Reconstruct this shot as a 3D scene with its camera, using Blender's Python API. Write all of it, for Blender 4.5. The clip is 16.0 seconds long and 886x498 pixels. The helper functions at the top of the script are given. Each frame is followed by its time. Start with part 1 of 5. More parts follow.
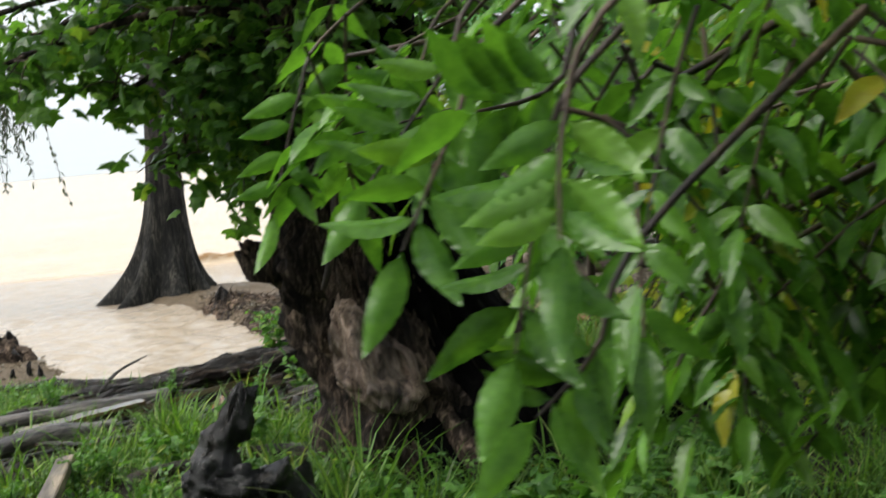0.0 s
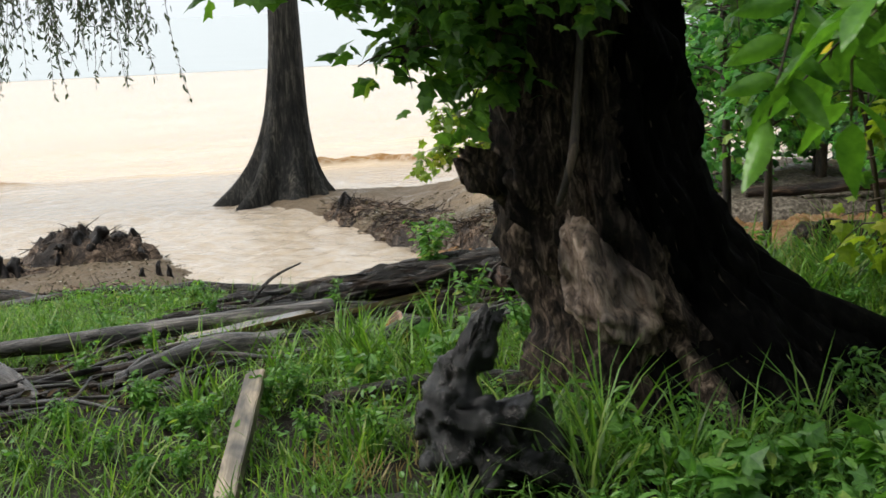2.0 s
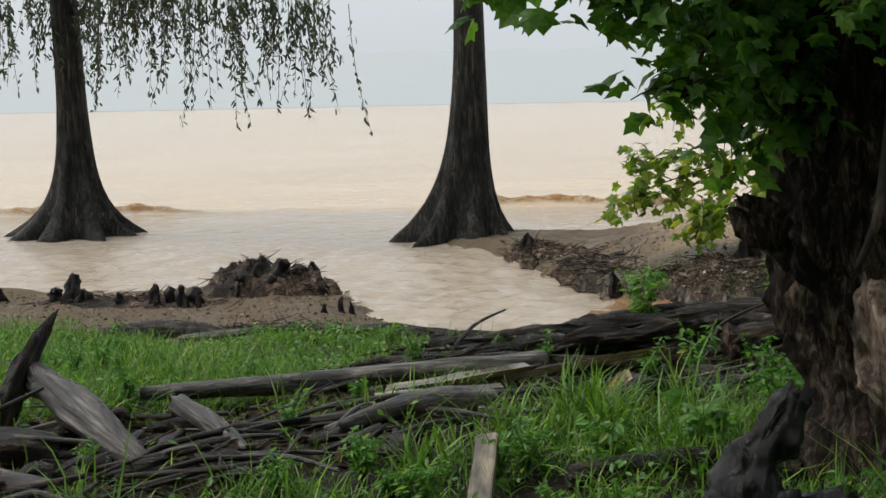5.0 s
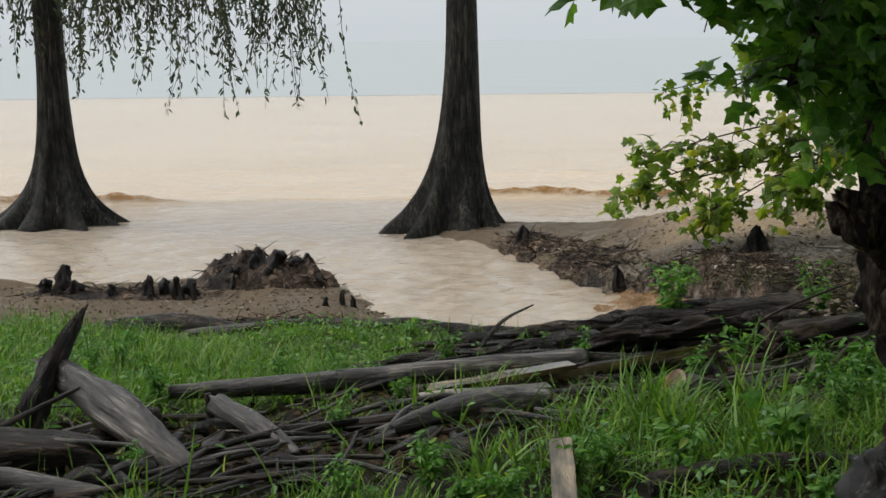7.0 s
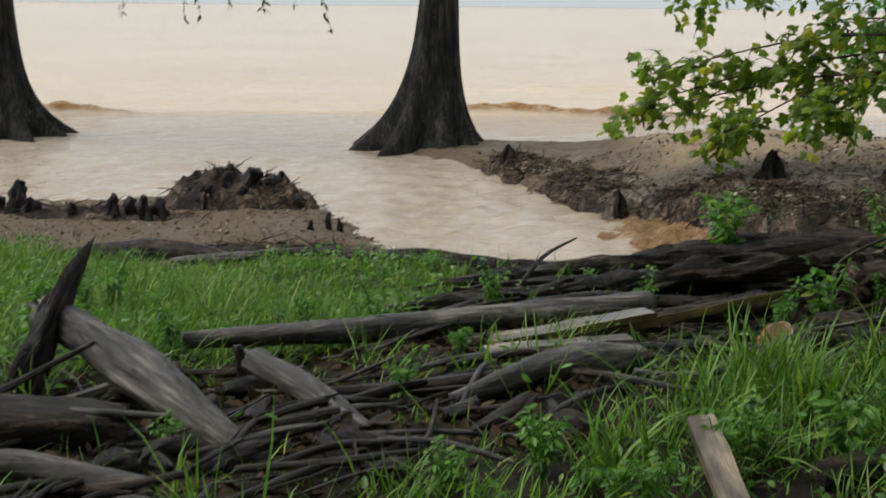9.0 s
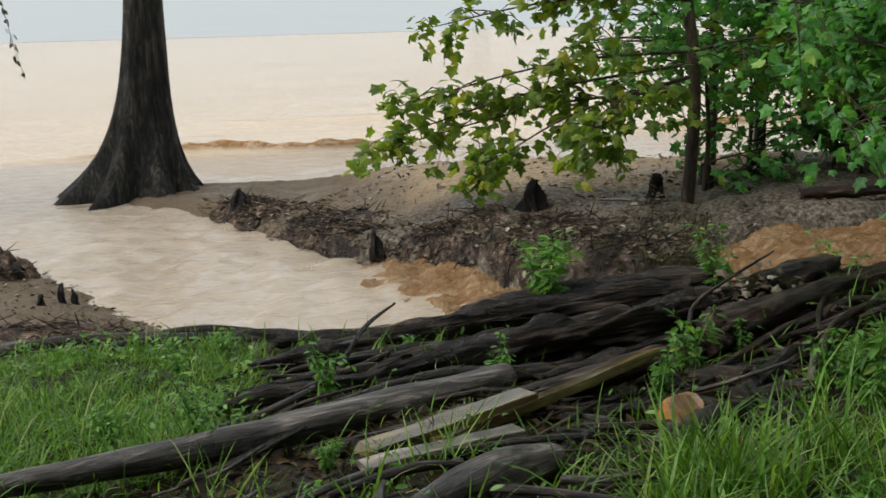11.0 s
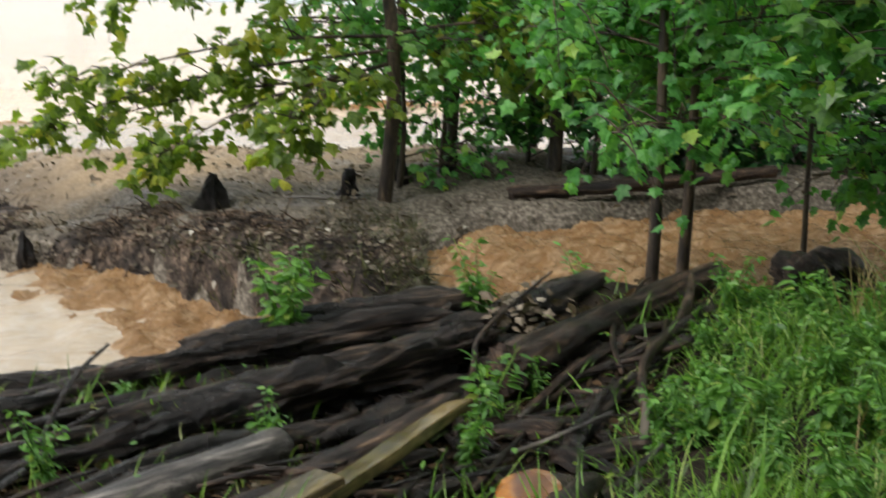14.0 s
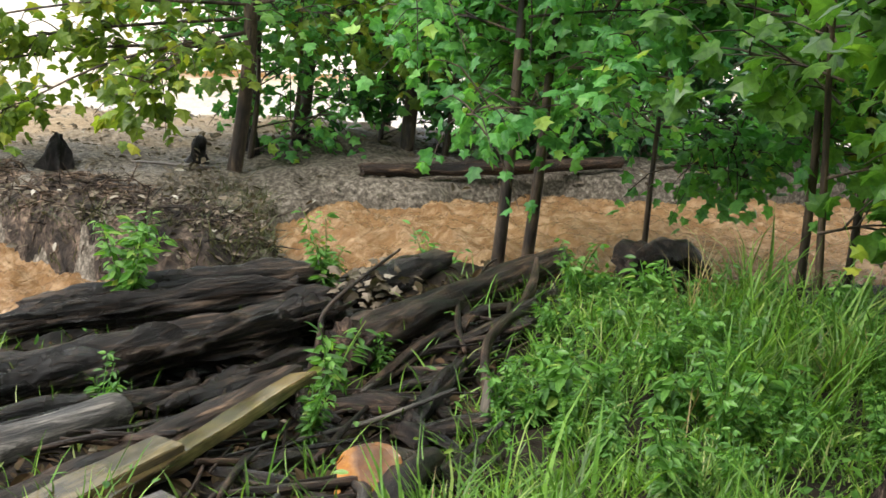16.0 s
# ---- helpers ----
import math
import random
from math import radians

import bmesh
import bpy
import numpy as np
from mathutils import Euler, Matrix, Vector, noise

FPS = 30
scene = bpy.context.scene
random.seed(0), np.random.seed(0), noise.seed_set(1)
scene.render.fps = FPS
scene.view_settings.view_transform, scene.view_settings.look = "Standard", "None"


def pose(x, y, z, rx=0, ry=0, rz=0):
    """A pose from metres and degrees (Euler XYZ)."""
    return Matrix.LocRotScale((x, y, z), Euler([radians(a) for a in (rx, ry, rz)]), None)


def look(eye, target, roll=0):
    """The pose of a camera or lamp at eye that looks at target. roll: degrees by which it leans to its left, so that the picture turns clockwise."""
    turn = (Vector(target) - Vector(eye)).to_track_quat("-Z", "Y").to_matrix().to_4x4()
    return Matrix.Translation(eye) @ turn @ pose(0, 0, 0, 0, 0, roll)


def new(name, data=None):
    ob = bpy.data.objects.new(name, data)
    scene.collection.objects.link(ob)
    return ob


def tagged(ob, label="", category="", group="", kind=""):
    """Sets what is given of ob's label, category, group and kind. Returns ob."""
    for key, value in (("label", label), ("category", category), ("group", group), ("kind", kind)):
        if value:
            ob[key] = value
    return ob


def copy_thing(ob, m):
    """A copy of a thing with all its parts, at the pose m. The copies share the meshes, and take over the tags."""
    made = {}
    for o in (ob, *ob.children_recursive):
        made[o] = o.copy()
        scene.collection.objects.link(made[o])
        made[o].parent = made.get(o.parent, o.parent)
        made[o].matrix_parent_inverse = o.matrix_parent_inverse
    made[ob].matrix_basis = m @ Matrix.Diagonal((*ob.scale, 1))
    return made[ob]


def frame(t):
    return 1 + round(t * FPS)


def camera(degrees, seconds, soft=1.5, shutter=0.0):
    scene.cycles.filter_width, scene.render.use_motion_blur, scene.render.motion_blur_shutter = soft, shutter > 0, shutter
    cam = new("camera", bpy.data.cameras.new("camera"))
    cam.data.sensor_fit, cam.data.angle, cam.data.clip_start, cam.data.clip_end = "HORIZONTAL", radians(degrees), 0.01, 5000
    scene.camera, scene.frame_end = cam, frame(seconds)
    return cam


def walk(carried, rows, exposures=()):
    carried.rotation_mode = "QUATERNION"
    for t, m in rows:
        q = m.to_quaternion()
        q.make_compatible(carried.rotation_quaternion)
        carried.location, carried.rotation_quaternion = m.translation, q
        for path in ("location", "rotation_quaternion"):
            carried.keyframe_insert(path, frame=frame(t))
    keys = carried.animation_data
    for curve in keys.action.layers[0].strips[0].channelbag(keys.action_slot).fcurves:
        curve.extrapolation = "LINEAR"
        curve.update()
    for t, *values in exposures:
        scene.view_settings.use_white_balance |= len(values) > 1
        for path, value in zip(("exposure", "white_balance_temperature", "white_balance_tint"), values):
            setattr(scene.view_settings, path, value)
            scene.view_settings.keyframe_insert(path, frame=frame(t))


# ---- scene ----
cam = camera(36.2, 16.0, shutter=0.3)
PATH = [
    (0, (1.54, -6.774, 1.654), (1.767, -4.801, 1.419), -4.9),
    (0.5, (1.304, -6.704, 1.669), (1.5, -4.742, 1.335), -3.6),
    (1, (1.22, -6.528, 1.654), (1.389, -4.567, 1.302), -3.7),
    (1.5, (1.081, -6.341, 1.62), (1.215, -4.378, 1.258), -3.0),
    (2, (0.973, -6.183, 1.629), (1.078, -4.217, 1.274), -2.7),
    (2.5, (0.919, -6.036, 1.592), (1.0, -4.07, 1.234), -1.2),
    (3, (0.809, -5.934, 1.597), (0.967, -3.972, 1.241), -1.4),
    (3.5, (0.667, -5.816, 1.579), (0.73, -3.847, 1.235), -1.4),
    (4, (0.618, -5.667, 1.582), (0.54, -3.691, 1.286), -1.5),
    (4.2, (0.609, -5.624, 1.583), (0.5, -3.648, 1.293), -1.5),
    (6.3, (0.452, -5.566, 1.607), (0.381, -3.591, 1.304), 0.0),
    (6.5, (0.325, -5.462, 1.585), (0.291, -3.486, 1.276), -0.0),
    (7, (0.17, -5.352, 1.575), (0.118, -3.377, 1.27), -0.7),
    (7.5, (0.039, -5.146, 1.545), (-0.016, -3.172, 1.23), -0.6),
    (8, (-0.161, -4.948, 1.501), (-0.228, -2.989, 1.104), -0.6),
    (8.5, (-0.325, -4.707, 1.498), (-0.358, -2.761, 1.038), -0.1),
    (9, (-0.415, -4.417, 1.485), (-0.36, -2.465, 1.056), 0.7),
    (9.5, (-0.546, -4.156, 1.492), (-0.362, -2.192, 1.165), 0.8),
    (9.7, (-0.62, -4.062, 1.509), (-0.381, -2.109, 1.152), 0.6),
    (11.8, (-1.041, -2.946, 1.469), (-0.421, -1.086, 1.076), -1.5),
    (12, (-1.058, -2.841, 1.431), (-0.423, -0.986, 1.038), -1.5),
    (12.5, (-1.074, -2.634, 1.437), (-0.384, -0.801, 1.031), -1.5),
    (13, (-1.123, -2.444, 1.439), (-0.342, -0.644, 1.048), -1.3),
    (13.4, (-1.14, -2.284, 1.449), (-0.221, -0.539, 1.113), -1.3),
    (13.5, (-1.124, -2.221, 1.465), (-0.181, -0.49, 1.128), -1.1),
    (14, (-1.08, -2.093, 1.447), (-0.028, -0.445, 1.028), 2.2),
    (14.5, (-1.063, -2.041, 1.416), (0.11, -0.5, 0.919), 5.6),
    (15, (-1.106, -2.081, 1.434), (0.085, -0.546, 0.958), 5.9),
    (15.5, (-1.112, -2.081, 1.43), (0.099, -0.555, 0.978), 6.4),
    (16, (-1.108, -2.106, 1.442), (0.128, -0.594, 1.008), 6.4),
]
walk(cam, [(t, look(eye, target, roll)) for t, eye, target, roll in PATH],
     [(0, 0.95), (1.5, 0.9), (2.5, 0.78), (3.5, 0.7), (4.2, 0.44), (7, 0.22), (9.5, 0.28), (12.5, 0.48), (13.5, 0.6), (14, 0.88), (14.5, 1.6), (15, 1.6), (16, 1.52)])

# ---- world and light: overcast after rain, bright sky over the lake ----
world = bpy.data.worlds.new("overcast_sky")
scene.world = world
world.use_nodes = True
wn = world.node_tree.nodes
wl = world.node_tree.links
sky = wn.new("ShaderNodeTexSky")
sky.sky_type = "NISHITA"
sky.sun_disc = False
sky.sun_elevation = radians(50)
sky.sun_rotation = radians(-84)
sky.air_density = 1.0
sky.dust_density = 4.0
grey = wn.new("ShaderNodeHueSaturation")
grey.inputs["Saturation"].default_value = 0.22
wl.new(sky.outputs[0], grey.inputs["Color"])
flat = wn.new("ShaderNodeMix")
flat.data_type = "RGBA"
flat.inputs[0].default_value = 0.72
flat.inputs[7].default_value = (6.9, 7.4, 7.8, 1)
wl.new(grey.outputs[0], flat.inputs[6])
wl.new(flat.outputs[2], wn["Background"].inputs[0])
wn["Background"].inputs[1].default_value = 0.1
sun = new("sun", bpy.data.lights.new("sun", "SUN"))
sun.data.energy = 1.9
sun.data.angle = radians(45)
sun.data.color = (1.0, 0.96, 0.9)
sun.matrix_world = look((-15, 1.6, 18), (0, 0, 0))


# ---- materials ----


def material(name, rough=0.6, spec=0.4):
    m = bpy.data.materials.new(name)
    m.use_nodes = True
    b = m.node_tree.nodes["Principled BSDF"]
    b.inputs["Roughness"].default_value = rough
    b.inputs["Specular IOR Level"].default_value = spec
    return m, m.node_tree.nodes, m.node_tree.links, b


def ramp(nodes, links, src, stops):
    r = nodes.new("ShaderNodeValToRGB")
    el = r.color_ramp.elements
    while len(el) < len(stops):
        el.new(0.5)
    for e, (p, c) in zip(el, stops):
        e.position = p
        e.color = (*c, 1)
    links.new(src, r.inputs[0])
    return r.outputs[0]


def coords(nodes, links, scale, space="Object"):
    tc = nodes.new("ShaderNodeTexCoord")
    mp = nodes.new("ShaderNodeMapping")
    mp.inputs["Scale"].default_value = scale
    links.new(tc.outputs[space], mp.inputs[0])
    return mp.outputs[0]


def noise_tex(nodes, links, vec, scale, detail=5, rough=0.6, distort=0.0):
    n = nodes.new("ShaderNodeTexNoise")
    n.inputs["Scale"].default_value = scale
    n.inputs["Detail"].default_value = detail
    n.inputs["Roughness"].default_value = rough
    n.inputs["Distortion"].default_value = distort
    if vec is not None:
        links.new(vec, n.inputs["Vector"])
    return n.outputs[0]


def mix(nodes, links, fac, a, b, how="MIX"):
    m = nodes.new("ShaderNodeMix")
    m.data_type = "RGBA"
    m.blend_type = how
    for k, v in ((0, fac), (6, a), (7, b)):
        if isinstance(v, (int, float)):
            m.inputs[k].default_value = v
        elif isinstance(v, tuple):
            m.inputs[k].default_value = (*v, 1)
        else:
            links.new(v, m.inputs[k])
    return m.outputs[2]


def bump(nodes, links, b, height, strength, dist):
    n = nodes.new("ShaderNodeBump")
    n.inputs["Strength"].default_value = strength
    n.inputs["Distance"].default_value = dist
    links.new(height, n.inputs["Height"])
    links.new(n.outputs[0], b.inputs["Normal"])


def wood(name, dark, mid, pale, grain, rough=0.55, dist=0.02, spec=0.4, patch=(0.35, 0.7)):
    """Bark or weathered wood; grain: texture scale along each local axis."""
    m, n, l, b = material(name, rough, spec)
    v = coords(n, l, grain)
    fine = noise_tex(n, l, v, 1.0, 10, 0.72, 0.9)
    big = noise_tex(n, l, coords(n, l, (2.2, 2.2, 2.2)), 1.0, 4, 0.6)
    c1 = ramp(n, l, fine, [(0.38, dark), (0.51, mid), (0.66, pale)])
    k = ramp(n, l, big, [(patch[0], (0, 0, 0)), (patch[1], (1, 1, 1))])
    c2 = mix(n, l, 0.55, c1, dark)
    c3 = mix(n, l, k, c2, c1)
    oi = n.new("ShaderNodeObjectInfo")
    tone = ramp(n, l, oi.outputs["Random"], [(0, (0.72, 0.72, 0.74)), (1, (1.15, 1.1, 1.05))])
    plate = noise_tex(n, l, coords(n, l, tuple(max(3.0, g * 0.22) for g in grain)), 1.0, 3, 0.55, 0.6)
    c3 = mix(n, l, 1.0, c3, ramp(n, l, plate, [(0.36, (0.3, 0.3, 0.32)), (0.5, (0.95, 0.95, 0.95)), (0.64, (1.7, 1.65, 1.6))]), "MULTIPLY")
    l.new(mix(n, l, 1.0, c3, tone, "MULTIPLY"), b.inputs["Base Color"])
    l.new(ramp(n, l, big, [(0.3, (rough * 0.6,) * 3), (0.7, (min(1, rough * 1.3),) * 3)]), b.inputs["Roughness"])
    bump(n, l, b, mix(n, l, 0.6, fine, plate), 1.0, dist * 1.6)
    return m


def leaf_material(name, cols, thin=0.35, rough=0.38, spec=0.34):
    m, n, l, b = material(name, rough, spec)
    g = n.new("ShaderNodeNewGeometry")
    c = ramp(n, l, g.outputs["Random Per Island"], cols)
    v = noise_tex(n, l, coords(n, l, (1, 1, 1)), 40, 3)
    c = mix(n, l, 0.35, c, ramp(n, l, v, [(0.3, (0.02, 0.04, 0.01)), (0.7, cols[-2][1])]))
    l.new(c, b.inputs["Base Color"])
    tr = n.new("ShaderNodeBsdfTranslucent")
    l.new(mix(n, l, 1.0, c, (1.5, 1.6, 0.7), "MULTIPLY"), tr.inputs[0])
    ms = n.new("ShaderNodeMixShader")
    ms.inputs[0].default_value = thin
    l.new(b.outputs[0], ms.inputs[1])
    l.new(tr.outputs[0], ms.inputs[2])
    l.new(ms.outputs[0], n["Material Output"].inputs[0])
    return m


M_CYPRESS = wood("cypress_bark", (0.007, 0.007, 0.006), (0.026, 0.025, 0.021), (0.12, 0.116, 0.095), (34, 34, 2.2), 0.7, 0.03, 0.2)
M_TRUNK = wood("old_bark", (0.006, 0.005, 0.004), (0.075, 0.055, 0.042), (0.42, 0.32, 0.245), (26, 26, 9.0), 0.8, 0.06, 0.15)
M_BURL = wood("burl_wood", (0.04, 0.027, 0.02), (0.42, 0.31, 0.235), (0.74, 0.6, 0.5), (24, 24, 7), 0.7, 0.03)
M_STEM = wood("sapling_bark", (0.018, 0.012, 0.008), (0.075, 0.052, 0.033), (0.16, 0.115, 0.075), (30, 30, 6), 0.6, 0.006)
M_DARKLOG = wood("wet_dark_log", (0.004, 0.003, 0.0025), (0.031, 0.021, 0.0145), (0.21, 0.15, 0.104), (3.0, 40, 40), 0.32, 0.06, 0.42)
M_BROWNLOG = wood("brown_driftwood", (0.006, 0.004, 0.003), (0.035, 0.022, 0.015), (0.17, 0.115, 0.078), (4.0, 40, 40), 0.4, 0.025, 0.26)
M_GREYLOG = wood("grey_driftwood", (0.012, 0.01, 0.009), (0.085, 0.076, 0.067), (0.33, 0.305, 0.275), (2.5, 50, 50), 0.36, 0.018, 0.45)
M_PALE = wood("bleached_wood", (0.08, 0.07, 0.06), (0.2, 0.18, 0.16), (0.38, 0.36, 0.33), (2.0, 35, 35), 0.4, 0.008, 0.5)
M_BOARD = wood("weathered_board", (0.045, 0.034, 0.014), (0.125, 0.097, 0.042), (0.21, 0.172, 0.085), (1.5, 40, 40), 0.16, 0.0012, 0.6)
M_POST = wood("sawn_timber", (0.1, 0.085, 0.06), (0.2, 0.17, 0.125), (0.3, 0.265, 0.205), (1.5, 40, 40), 0.5, 0.003, 0.4)
M_AMBER = wood("wet_heartwood", (0.09, 0.03, 0.005), (0.2, 0.085, 0.014), (0.33, 0.165, 0.035), (3, 9, 9), 0.18, 0.01, 0.5)
M_KNEE = wood("knee_wood", (0.004, 0.003, 0.003), (0.016, 0.012, 0.01), (0.06, 0.047, 0.04), (30, 30, 12), 0.6, 0.03, 0.3)
M_ROOT = wood("root_mat", (0.012, 0.009, 0.007), (0.085, 0.062, 0.046), (0.3, 0.225, 0.165), (16, 16, 16), 0.7, 0.04, 0.2)
M_SNAG = wood("shredded_root_wood", (0.002, 0.002, 0.002), (0.005, 0.0045, 0.004), (0.075, 0.07, 0.066), (26, 26, 10), 0.18, 0.03, 0.5)
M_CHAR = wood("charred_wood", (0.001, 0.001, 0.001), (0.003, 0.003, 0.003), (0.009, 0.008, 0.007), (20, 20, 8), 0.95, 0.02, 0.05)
M_STEEL = wood("grey_steel", (0.09, 0.1, 0.11), (0.13, 0.14, 0.15), (0.17, 0.18, 0.19), (3, 3, 3), 0.5, 0.001)

M_LEAF = leaf_material("broad_leaf", [(0, (0.040, 0.152, 0.055)), (0.45, (0.073, 0.279, 0.081)), (0.8, (0.135, 0.380, 0.090)), (0.95, (0.217, 0.482, 0.114)), (1, (0.575, 0.659, 0.136))], 0.46)
M_LEAF_OLD = leaf_material("old_tree_leaf", [(0, (0.03, 0.095, 0.024)), (0.45, (0.07, 0.195, 0.042)), (0.85, (0.14, 0.3, 0.055)), (0.97, (0.24, 0.42, 0.07)), (1, (0.42, 0.5, 0.08))], 0.46, 0.3)
M_LEAF_OLIVE = leaf_material("sycamore_leaf", [(0, (0.05, 0.1, 0.018)), (0.5, (0.125, 0.215, 0.034)), (0.85, (0.235, 0.32, 0.045)), (1, (0.48, 0.43, 0.06))], 0.5)
# Darker copy of the broad leaf, with shade put into its colour.
M_LEAF_DARK = leaf_material("darkened_leaf", [(0, (0.011, 0.057, 0.020)), (0.5, (0.023, 0.106, 0.030)), (0.9, (0.040, 0.146, 0.038)), (1, (0.068, 0.211, 0.042))], 0.25)
M_HICKORY = leaf_material("hickory_leaflet", [(0, (0.024, 0.085, 0.014)), (0.35, (0.066, 0.195, 0.026)), (0.75, (0.125, 0.315, 0.04)), (0.97, (0.19, 0.38, 0.045)), (1, (0.87, 0.63, 0.04))], 0.36, 0.26, 0.42)
M_SPRAY = leaf_material("cypress_needles", [(0, (0.03, 0.045, 0.03)), (0.6, (0.055, 0.075, 0.05)), (1, (0.09, 0.11, 0.07))], 0.3, 0.5)
M_GRASS = leaf_material("grass_blade", [(0, (0.012, 0.038, 0.007)), (0.3, (0.045, 0.13, 0.019)), (0.68, (0.105, 0.265, 0.036)), (0.92, (0.25, 0.4, 0.07)), (1, (0.46, 0.45, 0.22))], 0.35, 0.36, 0.24)
M_HERB = leaf_material("herb_leaf", [(0, (0.03, 0.095, 0.022)), (0.5, (0.085, 0.235, 0.045)), (0.9, (0.19, 0.38, 0.075)), (1, (0.38, 0.43, 0.1))], 0.4, 0.34)
M_LITTER = leaf_material("dead_leaf", [(0, (0.006, 0.004, 0.003)), (0.5, (0.024, 0.013, 0.008)), (0.9, (0.06, 0.03, 0.017)), (0.99, (0.11, 0.07, 0.04)), (1, (0.3, 0.26, 0.2))], 0.06, 0.75, 0.08)

M_LITTER_DRY = leaf_material("dry_dead_leaf", [(0, (0.03, 0.02, 0.014)), (0.5, (0.09, 0.06, 0.04)), (0.86, (0.17, 0.12, 0.085)), (0.96, (0.3, 0.26, 0.21)), (1, (0.5, 0.47, 0.41))], 0.08, 0.6, 0.12)
M_SHRUB = leaf_material("shrub_leaf", [(0, (0.1, 0.16, 0.018)), (0.5, (0.22, 0.32, 0.03)), (0.9, (0.34, 0.43, 0.045)), (1, (0.5, 0.48, 0.06))], 0.5, 0.42)
M_STRAW = leaf_material("dry_straw", [(0, (0.18, 0.12, 0.05)), (0.5, (0.3, 0.22, 0.1)), (0.9, (0.4, 0.3, 0.15)), (1, (0.45, 0.38, 0.2))], 0.3, 0.5)

M_MATTED = leaf_material("matted_grass", [(0, (0.02, 0.022, 0.01)), (0.5, (0.06, 0.06, 0.026)), (0.85, (0.1, 0.11, 0.045)), (1, (0.2, 0.17, 0.09))], 0.25, 0.5)

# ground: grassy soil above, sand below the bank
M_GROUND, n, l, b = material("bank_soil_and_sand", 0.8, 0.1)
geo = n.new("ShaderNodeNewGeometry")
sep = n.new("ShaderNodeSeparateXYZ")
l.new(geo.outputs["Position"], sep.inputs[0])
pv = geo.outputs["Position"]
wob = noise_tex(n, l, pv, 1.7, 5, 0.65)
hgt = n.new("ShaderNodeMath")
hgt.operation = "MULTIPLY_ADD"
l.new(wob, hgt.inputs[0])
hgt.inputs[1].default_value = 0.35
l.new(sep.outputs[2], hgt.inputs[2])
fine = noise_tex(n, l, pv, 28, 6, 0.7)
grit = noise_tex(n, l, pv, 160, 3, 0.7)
# Near soil is almost black, painting the shade between grass and logs.
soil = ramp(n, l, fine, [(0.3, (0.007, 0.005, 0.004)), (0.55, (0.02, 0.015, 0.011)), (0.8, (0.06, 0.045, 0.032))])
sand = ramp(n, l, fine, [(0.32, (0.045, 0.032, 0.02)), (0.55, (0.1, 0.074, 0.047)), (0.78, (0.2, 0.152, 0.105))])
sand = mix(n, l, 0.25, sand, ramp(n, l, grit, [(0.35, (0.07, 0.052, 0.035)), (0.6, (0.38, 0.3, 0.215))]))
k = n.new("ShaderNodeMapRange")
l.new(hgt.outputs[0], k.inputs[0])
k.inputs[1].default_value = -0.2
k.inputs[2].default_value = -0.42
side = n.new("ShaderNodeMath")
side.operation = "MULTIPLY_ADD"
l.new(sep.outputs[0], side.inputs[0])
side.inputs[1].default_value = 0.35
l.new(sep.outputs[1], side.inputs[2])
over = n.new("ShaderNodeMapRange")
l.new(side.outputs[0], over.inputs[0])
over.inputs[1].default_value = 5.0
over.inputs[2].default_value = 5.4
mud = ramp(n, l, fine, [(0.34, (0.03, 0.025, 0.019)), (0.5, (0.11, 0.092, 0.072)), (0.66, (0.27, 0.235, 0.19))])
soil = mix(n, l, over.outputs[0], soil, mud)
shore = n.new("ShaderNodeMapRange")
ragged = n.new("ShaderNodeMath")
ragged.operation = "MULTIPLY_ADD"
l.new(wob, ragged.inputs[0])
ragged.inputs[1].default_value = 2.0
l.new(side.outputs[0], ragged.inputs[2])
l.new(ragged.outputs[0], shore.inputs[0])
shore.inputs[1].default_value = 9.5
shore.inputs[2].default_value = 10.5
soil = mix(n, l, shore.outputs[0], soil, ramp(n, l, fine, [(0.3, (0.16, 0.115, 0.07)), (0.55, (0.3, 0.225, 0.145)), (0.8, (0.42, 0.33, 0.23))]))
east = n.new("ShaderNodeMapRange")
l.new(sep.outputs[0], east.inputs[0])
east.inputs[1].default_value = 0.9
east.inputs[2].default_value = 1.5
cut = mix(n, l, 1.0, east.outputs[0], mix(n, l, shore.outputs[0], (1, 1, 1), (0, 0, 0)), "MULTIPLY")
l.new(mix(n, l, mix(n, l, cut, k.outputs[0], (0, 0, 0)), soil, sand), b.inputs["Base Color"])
l.new(ramp(n, l, wob, [(0.35, (0.35,) * 3), (0.65, (0.9,) * 3)]), b.inputs["Roughness"])
bump(n, l, b, fine, 0.6, 0.03)


